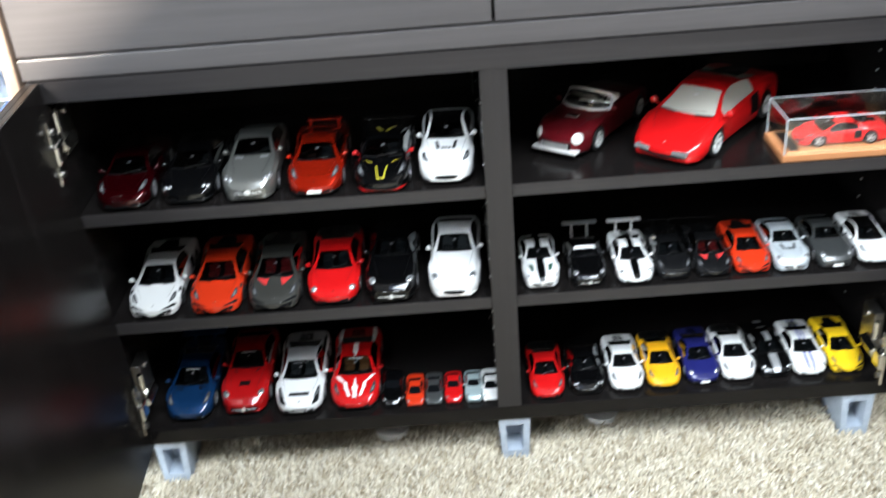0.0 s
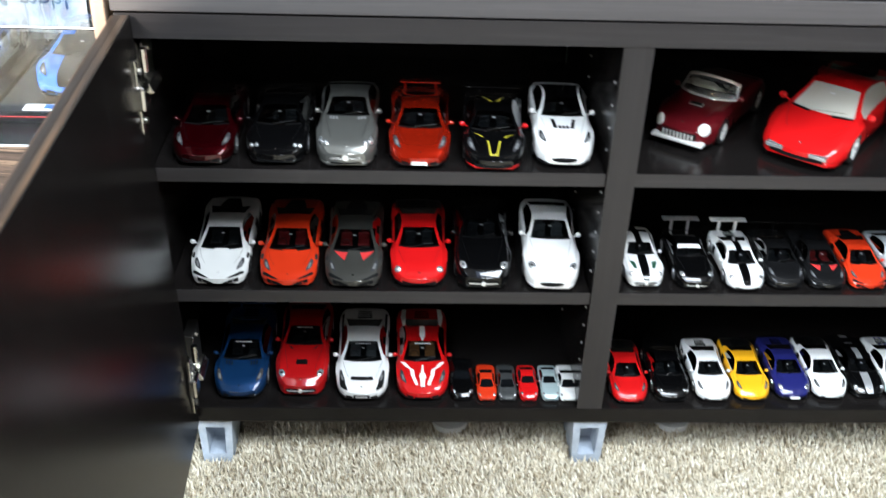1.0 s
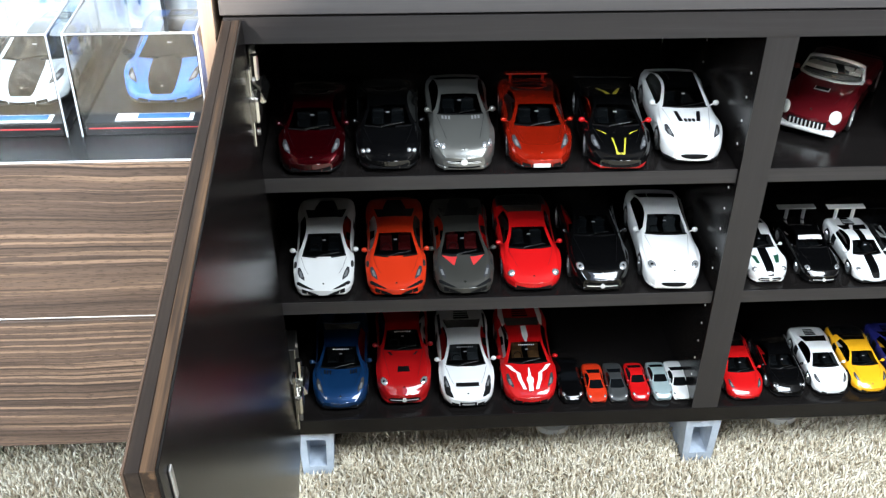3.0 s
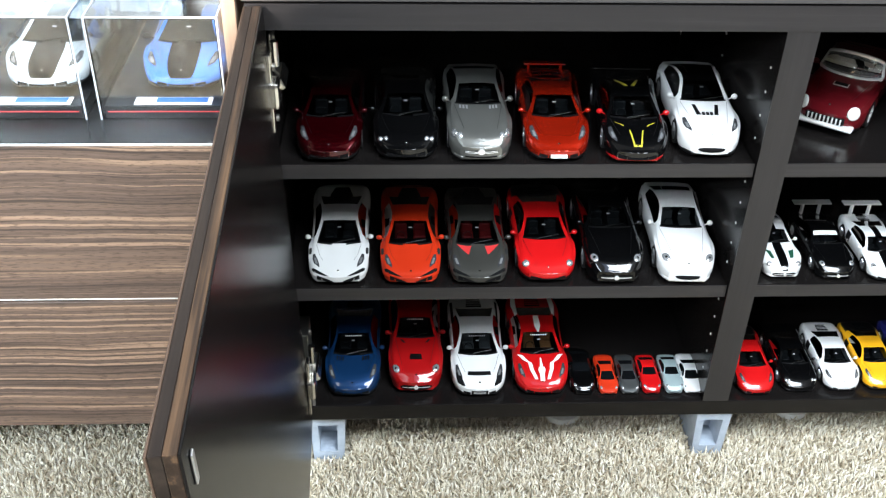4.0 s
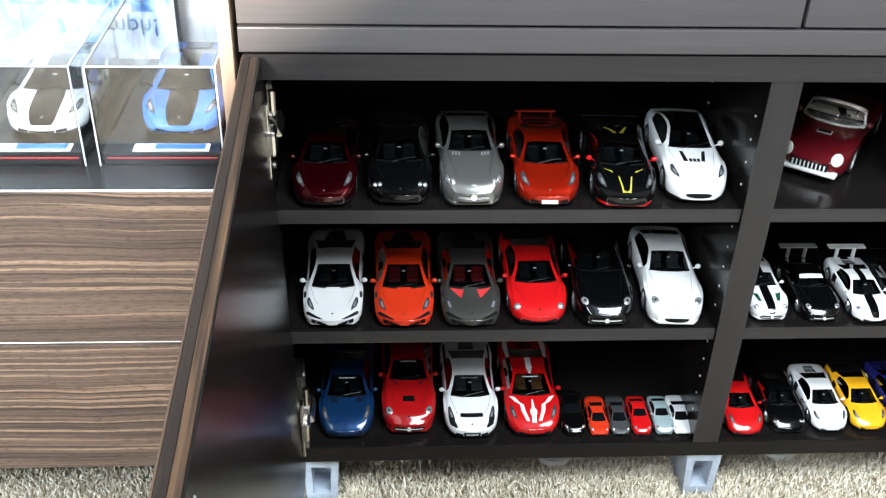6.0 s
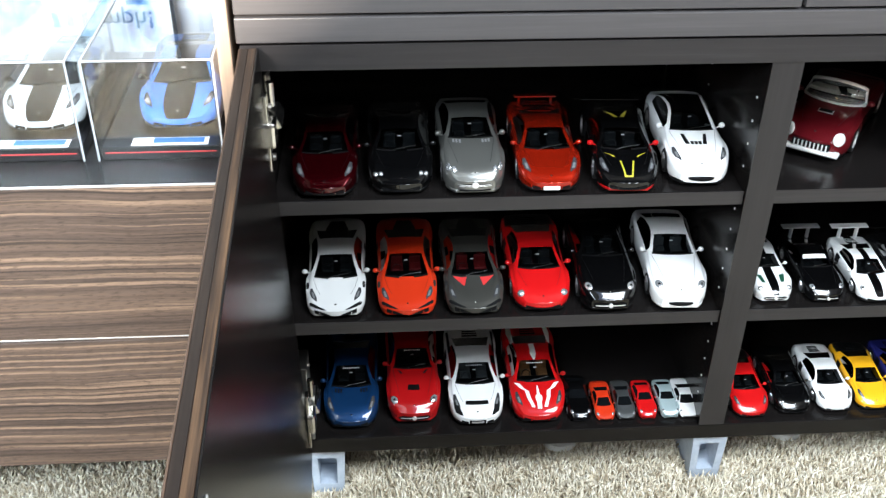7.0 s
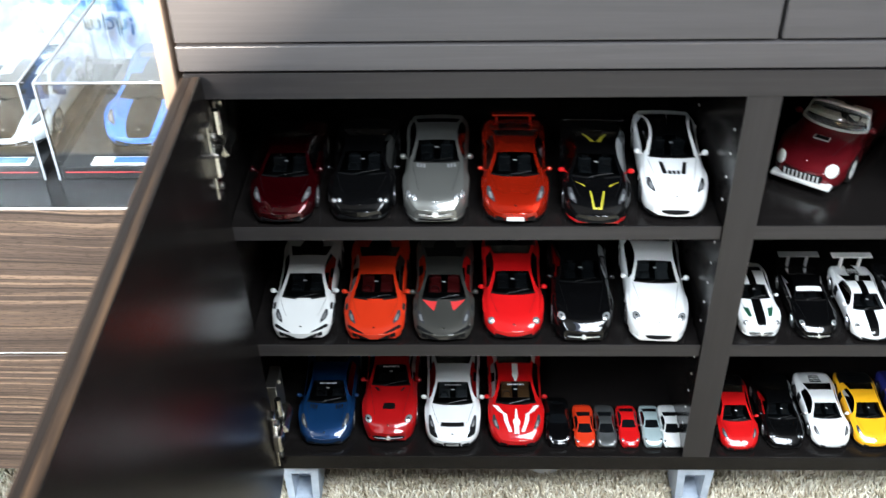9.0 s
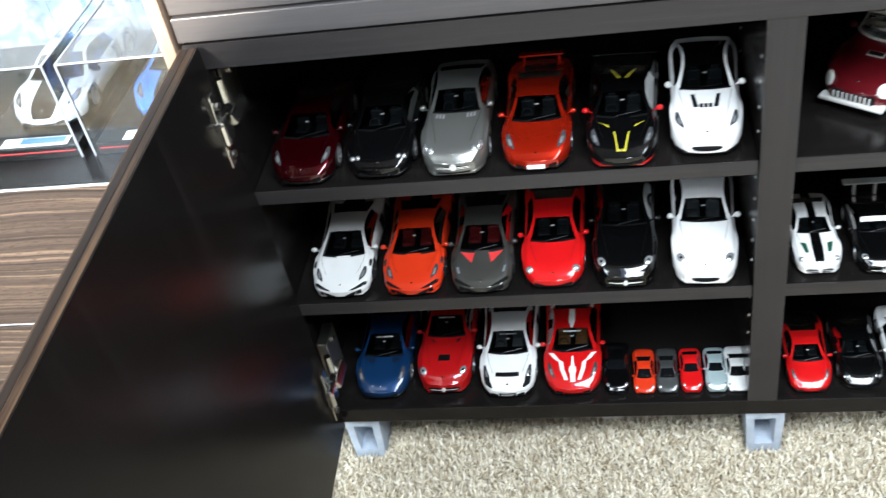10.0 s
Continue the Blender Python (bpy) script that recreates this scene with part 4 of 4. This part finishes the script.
    # rear wing
    if wing:
        mat_w, high = wing
        z = H * (0.74 + high)
        bm = box(bmesh.new(), -W * 0.96, W * 0.96, L * 0.90, L * 0.985, z, z + H * 0.035, 0.0004)
        part("wing_blade", bm, mat_w, car)
        for sd in (1, -1):
            part("wing_post", box(bmesh.new(), *sorted((sd * W * 0.40, sd * W * 0.48)), L * 0.915, L * 0.96, H * 0.66, z), mat_w, car)
    # wheels
    r, w = sh.r, W * 0.235
    tyre, rim = mesh_of("wheel", wheel_mesh(r, w), rubber, True), mesh_of("rim", rim_mesh(r, w), rims or rim_silver)
    for ya in sh.axles:
        for sd in (1, -1):
            wh = new("wheel", tyre)
            wh.parent = car
            wh.matrix_local = pose(sd * (W * 0.975 - w / 2), sh.at(ya / L, 1).y, r, 0, 0, 0 if sd > 0 else 180)
            rm = new("rim", rim)
            rm.parent = wh
    if not closed:
        fill_cockpit(sh, car)
    return car


def fill_cockpit(sh, car):
    L, W, H = sh.L, sh.W, sh.H
    part("cockpit_floor", box(bmesh.new(), -W * 0.84, W * 0.84, L * 0.395, L * 0.665, H * 0.30, H * 0.40), cream_leather, car)
    for sd in (1, -1):
        bm = box(bmesh.new(), sd * W * 0.38 - W * 0.27, sd * W * 0.38 + W * 0.27, L * 0.47, L * 0.57, H * 0.40, H * 0.56, 0.002)
        box(bm, sd * W * 0.38 - W * 0.27, sd * W * 0.38 + W * 0.27, L * 0.575, L * 0.625, H * 0.40, H * 0.84, 0.003)
        part("seat", bm, cream_leather, car)
    bm = bmesh.new()
    bmesh.ops.create_cone(bm, cap_ends=False, segments=18, radius1=W * 0.20, radius2=W * 0.20, depth=H * 0.04, matrix=Matrix.Translation((W * 0.38, L * 0.43, H * 0.74)) @ Matrix.Rotation(radians(60), 4, "X"))
    part("steering_wheel", bm, chrome, car)
    n = 14
    base = [Vector((W * 0.86 * math.cos(math.pi * k / n), L * (0.425 - 0.085 * math.sin(math.pi * k / n)), H * 0.745)) for k in range(n + 1)]
    top = [Vector((W * 0.76 * math.cos(math.pi * k / n), L * (0.475 - 0.055 * math.sin(math.pi * k / n)), H * (0.98 + 0.16 * math.sin(math.pi * k / n)))) for k in range(n + 1)]
    bm = bmesh.new()
    for k in range(n):
        bm.faces.new([bm.verts.new(v) for v in (base[k], base[k + 1], top[k + 1], top[k])])
    bmesh.ops.remove_doubles(bm, verts=bm.verts, dist=1e-6)
    bmesh.ops.recalc_face_normals(bm, faces=bm.faces)
    bmesh.ops.solidify(bm, geom=bm.faces[:], thickness=0.0008)
    pane = part("windscreen", bm, acrylic, car, "clear curved windscreen", True)
    pane.visible_shadow = False
    bm = bmesh.new()
    for line in (base, top):
        for a, b in zip(line, line[1:]):
            rod(bm, a, b, H * 0.040, 6)
    rod(bm, base[0], top[0], H * 0.035, 6), rod(bm, base[-1], top[-1], H * 0.035, 6)
    part("windscreen_frame", bm, bright_metal, car, "chrome frame")


def put(x, y, z, turn=0.0):
    return pose(x, y, z, 0, 0, turn)


G1, G2, G3 = "large model cars on the shelves", "tiny model cars on the bottom shelf", "small model cars on the shelves"
ZS1, ZS2, ZS3 = 0.4803, 0.2993, 0.1003
BIG = (0.195, 0.0780, 0.0500)
LONG = (0.202, 0.0775, 0.0570)

# top shelf, first compartment
model_car("dark red metallic model sports car on a black shelf", "mid", DARK_RED, put(-0.521, 0.006, ZS1), *BIG, G1, lamp="dark")
model_car("black model supercar with paired round headlights", "mid", BLACK, put(-0.431, 0.010, ZS1), *BIG, G1, lamp="double", grille="low")
model_car("grey silver long-bonnet model sports car", "gt", SILVER_GREY, put(-0.344, 0.004, ZS1), *LONG, G1, lamp="twin_oval", grille="none", hood=[("louvres", silver_print), ("star", None)])
model_car("metallic orange-red model supercar with a dark engine cover", "mid", ORANGE_RED, put(-0.253, 0.006, ZS1, -1), *BIG, G1, lamp="slant", plate=True, hood=[("airbrake", ORANGE_RED)])
model_car("black model sports car with yellow stripes and red mirrors", "mid", BLACK, put(-0.161, 0.001, ZS1, -3), *BIG, G1, lamp="slant", mirror=RED_BRIGHT, lip=RED, hood=[("vee", yellow_print)], wing=(BLACK, 0.06))
model_car("white model sports car with a black roof and bonnet slots", "gt", WHITE, put(-0.071, 0.012, ZS1, -3), *LONG, G1, roof=BLACK, lamp="dark", grille="oval", lip=black_trim, hood=[("slots", black_trim)])
# middle shelf, first compartment
model_car("pale grey-white wedge-shaped model supercar", "wedge", PEARL, put(-0.517, 0.009, ZS2), *BIG, G1, lamp="dark", rims=rim_black)
model_car("orange-red wedge-shaped model supercar", "wedge", ORANGE, put(-0.425, 0.007, ZS2), *BIG, G1, lamp="dark", rims=rim_black, seats=seat_red)
model_car("matt graphite model supercar with red bonnet inlets", "wedge", GRAPHITE, put(-0.338, 0.006, ZS2), *BIG, G1, lamp="dark", hood=[("triangles", red_print)], rims=rim_black, seats=seat_red)
model_car("bright red classic model sports car with round headlights", "mid", RED_BRIGHT, put(-0.250, 0.010, ZS2), *BIG, G1, lamp="round", intakes="none", tail=black_trim)
model_car("black model coupe with clear headlights", "gt", BLACK, put(-0.164, 0.004, ZS2, -1), *LONG, G1, lamp="oval", grille="wide")
model_car("white long model coupe with an oval grille", "gt", WHITE, put(-0.072, 0.003, ZS2, -3), *LONG, G1, lamp="oval", grille="oval", intakes="none", seats=seat_grey)
# bottom shelf, first compartment
model_car("blue metallic model supercar with a lettered windscreen strip", "mid", BLUE, put(-0.505, 0.014, ZS3), *BIG, G1, lamp="slant", hood=[("louvres", black_trim), ("lettering", white_print)], wing=(BLUE, 0.2))
model_car("red model coupe with a black bonnet vent", "gt", RED, put(-0.417, 0.020, ZS3), *LONG, G1, lamp="oval", grille="wide", hood=[("scoop", black_trim), ("lettering", white_print)])
model_car("white model racing coupe with black front intakes", "mid", WHITE, put(-0.329, 0.011, ZS3), *BIG, G1, lamp="dark", hood=[("gap", black_trim), ("race_nose", mesh_black), ("lettering", silver_print)], seats=seat_grey)
model_car("red model racing car with white bonnet stripes", "mid", RED_BRIGHT, put(-0.241, 0.012, ZS3), *BIG, G1, lamp="slant", hood=[("fork", white_print), ("lettering", white_print)], seats=seat_tan)
TINY = (0.072, 0.0285, 0.0195)
for x, col, kind, words in ((-0.183, BLACK, "gt", "tiny black toy coupe"), (-0.147, ORANGE, "wedge", "tiny orange toy sports car"), (-0.117, GREY_DARK, "wedge", "tiny dark grey toy sports car"),
                            (-0.086, RED_BRIGHT, "gt", "tiny red toy coupe"), (-0.054, PALE_TEAL, "gt", "tiny pale teal toy coupe"), (-0.027, WHITE, "wedge", "tiny white toy sports car")):
    model_car(words + " on the bottom shelf", kind, col, put(x, 0.014, ZS3), *(TINY if x > -0.18 else (0.085, 0.034, 0.024)), G2, lamp="oval", intakes="none", glass=None)
# middle shelf, second compartment
MIN = (0.131, 0.0545, 0.0355)
model_car("small white model coupe with black and green stripes", "gt", WHITE, put(0.058, 0.016, ZS2), *MIN, G3, lamp="round", grille="wide", stripe=(BLACK, "wide"), hood=[("cheeks", green_print)])
model_car("small black model racing coupe with a tall wing", "gt", BLACK, put(0.127, 0.012, ZS2), *MIN, G3, lamp="oval", wing=(silver_print, 0.45), band=white_print, grille="wide")
model_car("small white model racing car with a black stripe and wing", "mid", WHITE, put(0.195, 0.008, ZS2), *MIN, G3, lamp="oval", wing=(WHITE, 0.48), stripe=(BLACK, "wide"), intakes="none")
model_car("small carbon black model supercar with a wing", "mid", CARBON, put(0.253, 0.014, ZS2), *MIN, G3, lamp="dark", wing=(BLACK, 0.35))
model_car("small black model supercar with red bonnet inlets", "wedge", CARBON, put(0.311, 0.014, ZS2), *MIN, G3, lamp="dark", hood=[("triangles", red_print)], wing=(BLACK, 0.32), seats=seat_red)
model_car("small orange-red wedge-shaped model supercar", "wedge", ORANGE, put(0.368, 0.015, ZS2), *MIN, G3, lamp="dark")
model_car("small pale silver-blue long-bonnet model coupe", "gt", SILVER_BLUE, put(0.425, 0.013, ZS2), *MIN, G3, lamp="oval", grille="wide", hood=[("slots", black_trim)])
model_car("small dark grey model coupe", "gt", GREY_DARK, put(0.488, 0.014, ZS2), *MIN, G3, lamp="oval", plate=True)
model_car("small white model sports car with a black roof", "mid", WHITE, put(0.549, 0.016, ZS2), *MIN, G3, lamp="dark", roof=BLACK)
# bottom shelf, second compartment
model_car("small red model supercar", "mid", RED_BRIGHT, put(0.062, 0.008, ZS3), *MIN, G3, lamp="slant", tail=black_trim)
model_car("small black model supercar with bright lamps", "mid", BLACK, put(0.125, 0.012, ZS3), *MIN, G3, lamp="double")
model_car("small white model supercar with a roof scoop", "mid", WHITE, put(0.187, 0.013, ZS3), *MIN, G3, lamp="dark", tail=WHITE)
model_car("small amber yellow model supercar with a black engine cover", "mid", AMBER, put(0.245, 0.014, ZS3), *MIN, G3, lamp="slant", tail=black_trim)
model_car("small navy blue model supercar", "mid", NAVY, put(0.307, 0.018, ZS3), *MIN, G3, lamp="oval", plate=True)
model_car("small white model supercar with a black engine cover", "mid", WHITE, put(0.363, 0.019, ZS3), *MIN, G3, lamp="slant", tail=black_trim)
model_car("small black model racing car with a silver centre stripe", "mid", BLACK, put(0.421, 0.022, ZS3), *MIN, G3, lamp="round", stripe=(silver_print, "wide"))
model_car("small white model racing car with blue twin stripes", "mid", WHITE, put(0.474, 0.019, ZS3), *MIN, G3, lamp="round", stripe=(blue_print, "twin"))
model_car("small yellow wedge-shaped model supercar", "wedge", YELLOW, put(0.532, 0.021, ZS3), *MIN, G3, lamp="slant")
# top shelf, second compartment
model_car("maroon classic model roadster with cream seats and chrome windscreen", "open", MAROON, put(0.086, 0.080, ZS1, -36), 0.235, 0.090, 0.062, G1, lamp="round", grille="chrome", intakes="none", rims=bright_metal, hood=[("bonnet_scoop", mesh_black)])
model_car("large red model sports car with a cream interior", "wedge", RED_BRIGHT, put(0.226, 0.032, ZS1, -40), 0.284, 0.114, 0.079, G1, lamp="strip", glass=opaque_cream_pane, seats=cream_leather, cabin=cream_leather, rims=bright_metal, intakes="none", grille="low")


# ---- acrylic display cases ----
def acrylic_case(label, m, w, d, h, base_h, base_mat, group="", e=0.0012, sunk=False):
    c = thing("display_case", label, "display case", m, group)
    t = 0.0025
    o = -0.004 if sunk else 0.003
    part("base", box(bmesh.new(), -w / 2 - o, w / 2 + o, -d / 2 - o, d / 2 + o, 0, base_h, 0.001), base_mat, c)
    if sunk:
        part("stitching", box(bmesh.new(), -w / 2 + 0.008, w / 2 - 0.008, -d / 2 + 0.0032, -d / 2 + 0.0039, base_h * 0.55, base_h * 0.62), red_print, c, "red stitched line")
        part("plaque", box(bmesh.new(), -0.035, 0.055, -d / 2 + 0.008, -d / 2 + 0.026, base_h, base_h + 0.001), white_print, c, "white and blue plaque")
        part("plaque_print", box(bmesh.new(), -0.010, 0.050, -d / 2 + 0.012, -d / 2 + 0.024, base_h + 0.0011, base_h + 0.0016), SKY, c, "blue print")
        base_h = 0.0
    else:
        part("plinth", box(bmesh.new(), -w / 2 + 0.004, w / 2 - 0.004, -d / 2 + 0.004, d / 2 - 0.004, base_h - 0.0005, base_h + 0.002, 0.0005), base_mat, c)
        part("plaque", box(bmesh.new(), -w / 2 + 0.010, -w / 2 + 0.024, -d / 2 + 0.008, d / 2 - 0.008, base_h + 0.0018, base_h + 0.0026), black_trim, c, "black plaque")
    for nm, p in (("front_pane", (-w / 2, w / 2, -d / 2, -d / 2 + t)), ("back_pane", (-w / 2, w / 2, d / 2 - t, d / 2)), ("side_pane", (-w / 2, -w / 2 + t, -d / 2 + t, d / 2 - t)), ("side_pane", (w / 2 - t, w / 2, -d / 2 + t, d / 2 - t))):
        ob = part(nm, box(bmesh.new(), *p, base_h + 0.0003, h - t), acrylic, c)
        ob.visible_shadow = False
    ob = part("top_pane", box(bmesh.new(), -w / 2, w / 2, -d / 2, d / 2, h - t + 0.0002, h), acrylic, c)
    ob.visible_shadow = False
    for sx in (-1, 1):
        for sy in (-1, 1):
            part("edge_strip", box(bmesh.new(), sx * w / 2 - e, sx * w / 2 + e, sy * d / 2 - e, sy * d / 2 + e, base_h + 0.0004, h + 0.0006), acrylic_edge, c)
        part("edge_strip", box(bmesh.new(), sx * w / 2 - e, sx * w / 2 + e, -d / 2 + e, d / 2 - e, h - e, h + e), acrylic_edge, c)
    for sy in (-1, 1):
        part("edge_strip", box(bmesh.new(), -w / 2 + e, w / 2 - e, sy * d / 2 - e, sy * d / 2 + e, h - e, h + e), acrylic_edge, c)
    return c


acrylic_case("clear acrylic case on a tan wooden base", pose(0.481, 0.052, ZS1), 0.178, 0.080, 0.062, 0.010, tan_wood, e=0.0006)
model_car("small red model sports car inside a clear case", "wedge", RED_BRIGHT, put(0.415, 0.050, ZS1 + 0.0124, -90), 0.124, 0.052, 0.032, G3, lamp="slant", seats=seat_grey)
for k, x in enumerate((-0.7145, -0.878)):
    acrylic_case("clear acrylic case with a dark base on the tower shelf", pose(x, 0.205, 0.5103), 0.146, 0.29, 0.127, 0.016, black_trim, "cases on the tower", e=0.0009, sunk=True)
    model_car("blue model supercar with a dark centre inside a case" if k == 0 else "white model supercar with a dark centre inside a case", "mid", SKY if k == 0 else SILVER_BLUE,
              put(x + 0.016, 0.098, 0.5265), 0.225, 0.100, 0.056, G1, lamp="slant", stripe=(CARBON, "broad"), glass=glass_dark, mirror=CARBON)

def writing(text, x, y, z, size, parent, mat, name="lettering"):
    cu = bpy.data.curves.new(name, "FONT")
    cu.body, cu.size, cu.extrude = text, size, 0.0003
    cu.materials.append(mat)
    ob = new(name, cu)
    ob.parent = parent
    ob.matrix_local = pose(x, y, z, 90, 0, 0)
    return ob


poster_ink = material("poster_print", rough=0.55)
nodes, links, bsdf = nodes_of(poster_ink)
links.new(ramp(poster_ink, noise_tex(poster_ink, (1, 1, 1), 16, 3, 0.55, 0.8), [(0.34, (0.012, 0.030, 0.075)), (0.41, (0.05, 0.14, 0.36)), (0.47, (0.20, 0.36, 0.52)), (0.54, (0.50, 0.57, 0.60)), (0.63, (0.60, 0.61, 0.60)), (0.70, (0.42, 0.34, 0.12))]), bsdf.inputs["Base Color"])
poster = thing("poster", "pale blue printed poster with dark lettering behind the cases", "poster")
slab("sheet", white_print, -1.10, -0.742, 0.360, 0.362, 0.5105, 0.86, poster, bevel=0)
slab("picture", poster_ink, -1.095, -0.747, 0.3585, 0.3598, 0.5125, 0.672, poster, "blue and white printed picture", bevel=0)
slab("picture", poster_ink, -0.80, -0.752, 0.3570, 0.3583, 0.655, 0.682, poster, "small printed picture", bevel=0)
# Black sheet added behind the poster to draw the shadow along its edge.
slab("poster_edge_shadow", black_trim, -1.11, -0.737, 0.363, 0.366, 0.5105, 0.865, poster, "black sheet standing in for the poster's edge shadow", bevel=0)
writing("mph!", -0.838, 0.3565, 0.692, 0.036, poster, black_trim)
for k in range(3):
    slab("digit_bar", GREY_DARK, -0.905 + 0.020 * k, -0.896 + 0.020 * k, 0.3585, 0.3598, 0.693, 0.714, poster, bevel=0)
carton = thing("white_carton", "white cardboard carton standing on the tower shelf", "box")
slab("carton_body", lamp_white, -0.705, -0.640, 0.362, 0.384, 0.5105, 0.690, carton)
slab("carton_flap", lamp_white, -0.700, -0.645, 0.3585, 0.3612, 0.5205, 0.672, carton)
slab("grey_strip", concrete, -0.735, -0.630, 0.3865, 0.3875, 0.70, 0.735, carton, bevel=0)
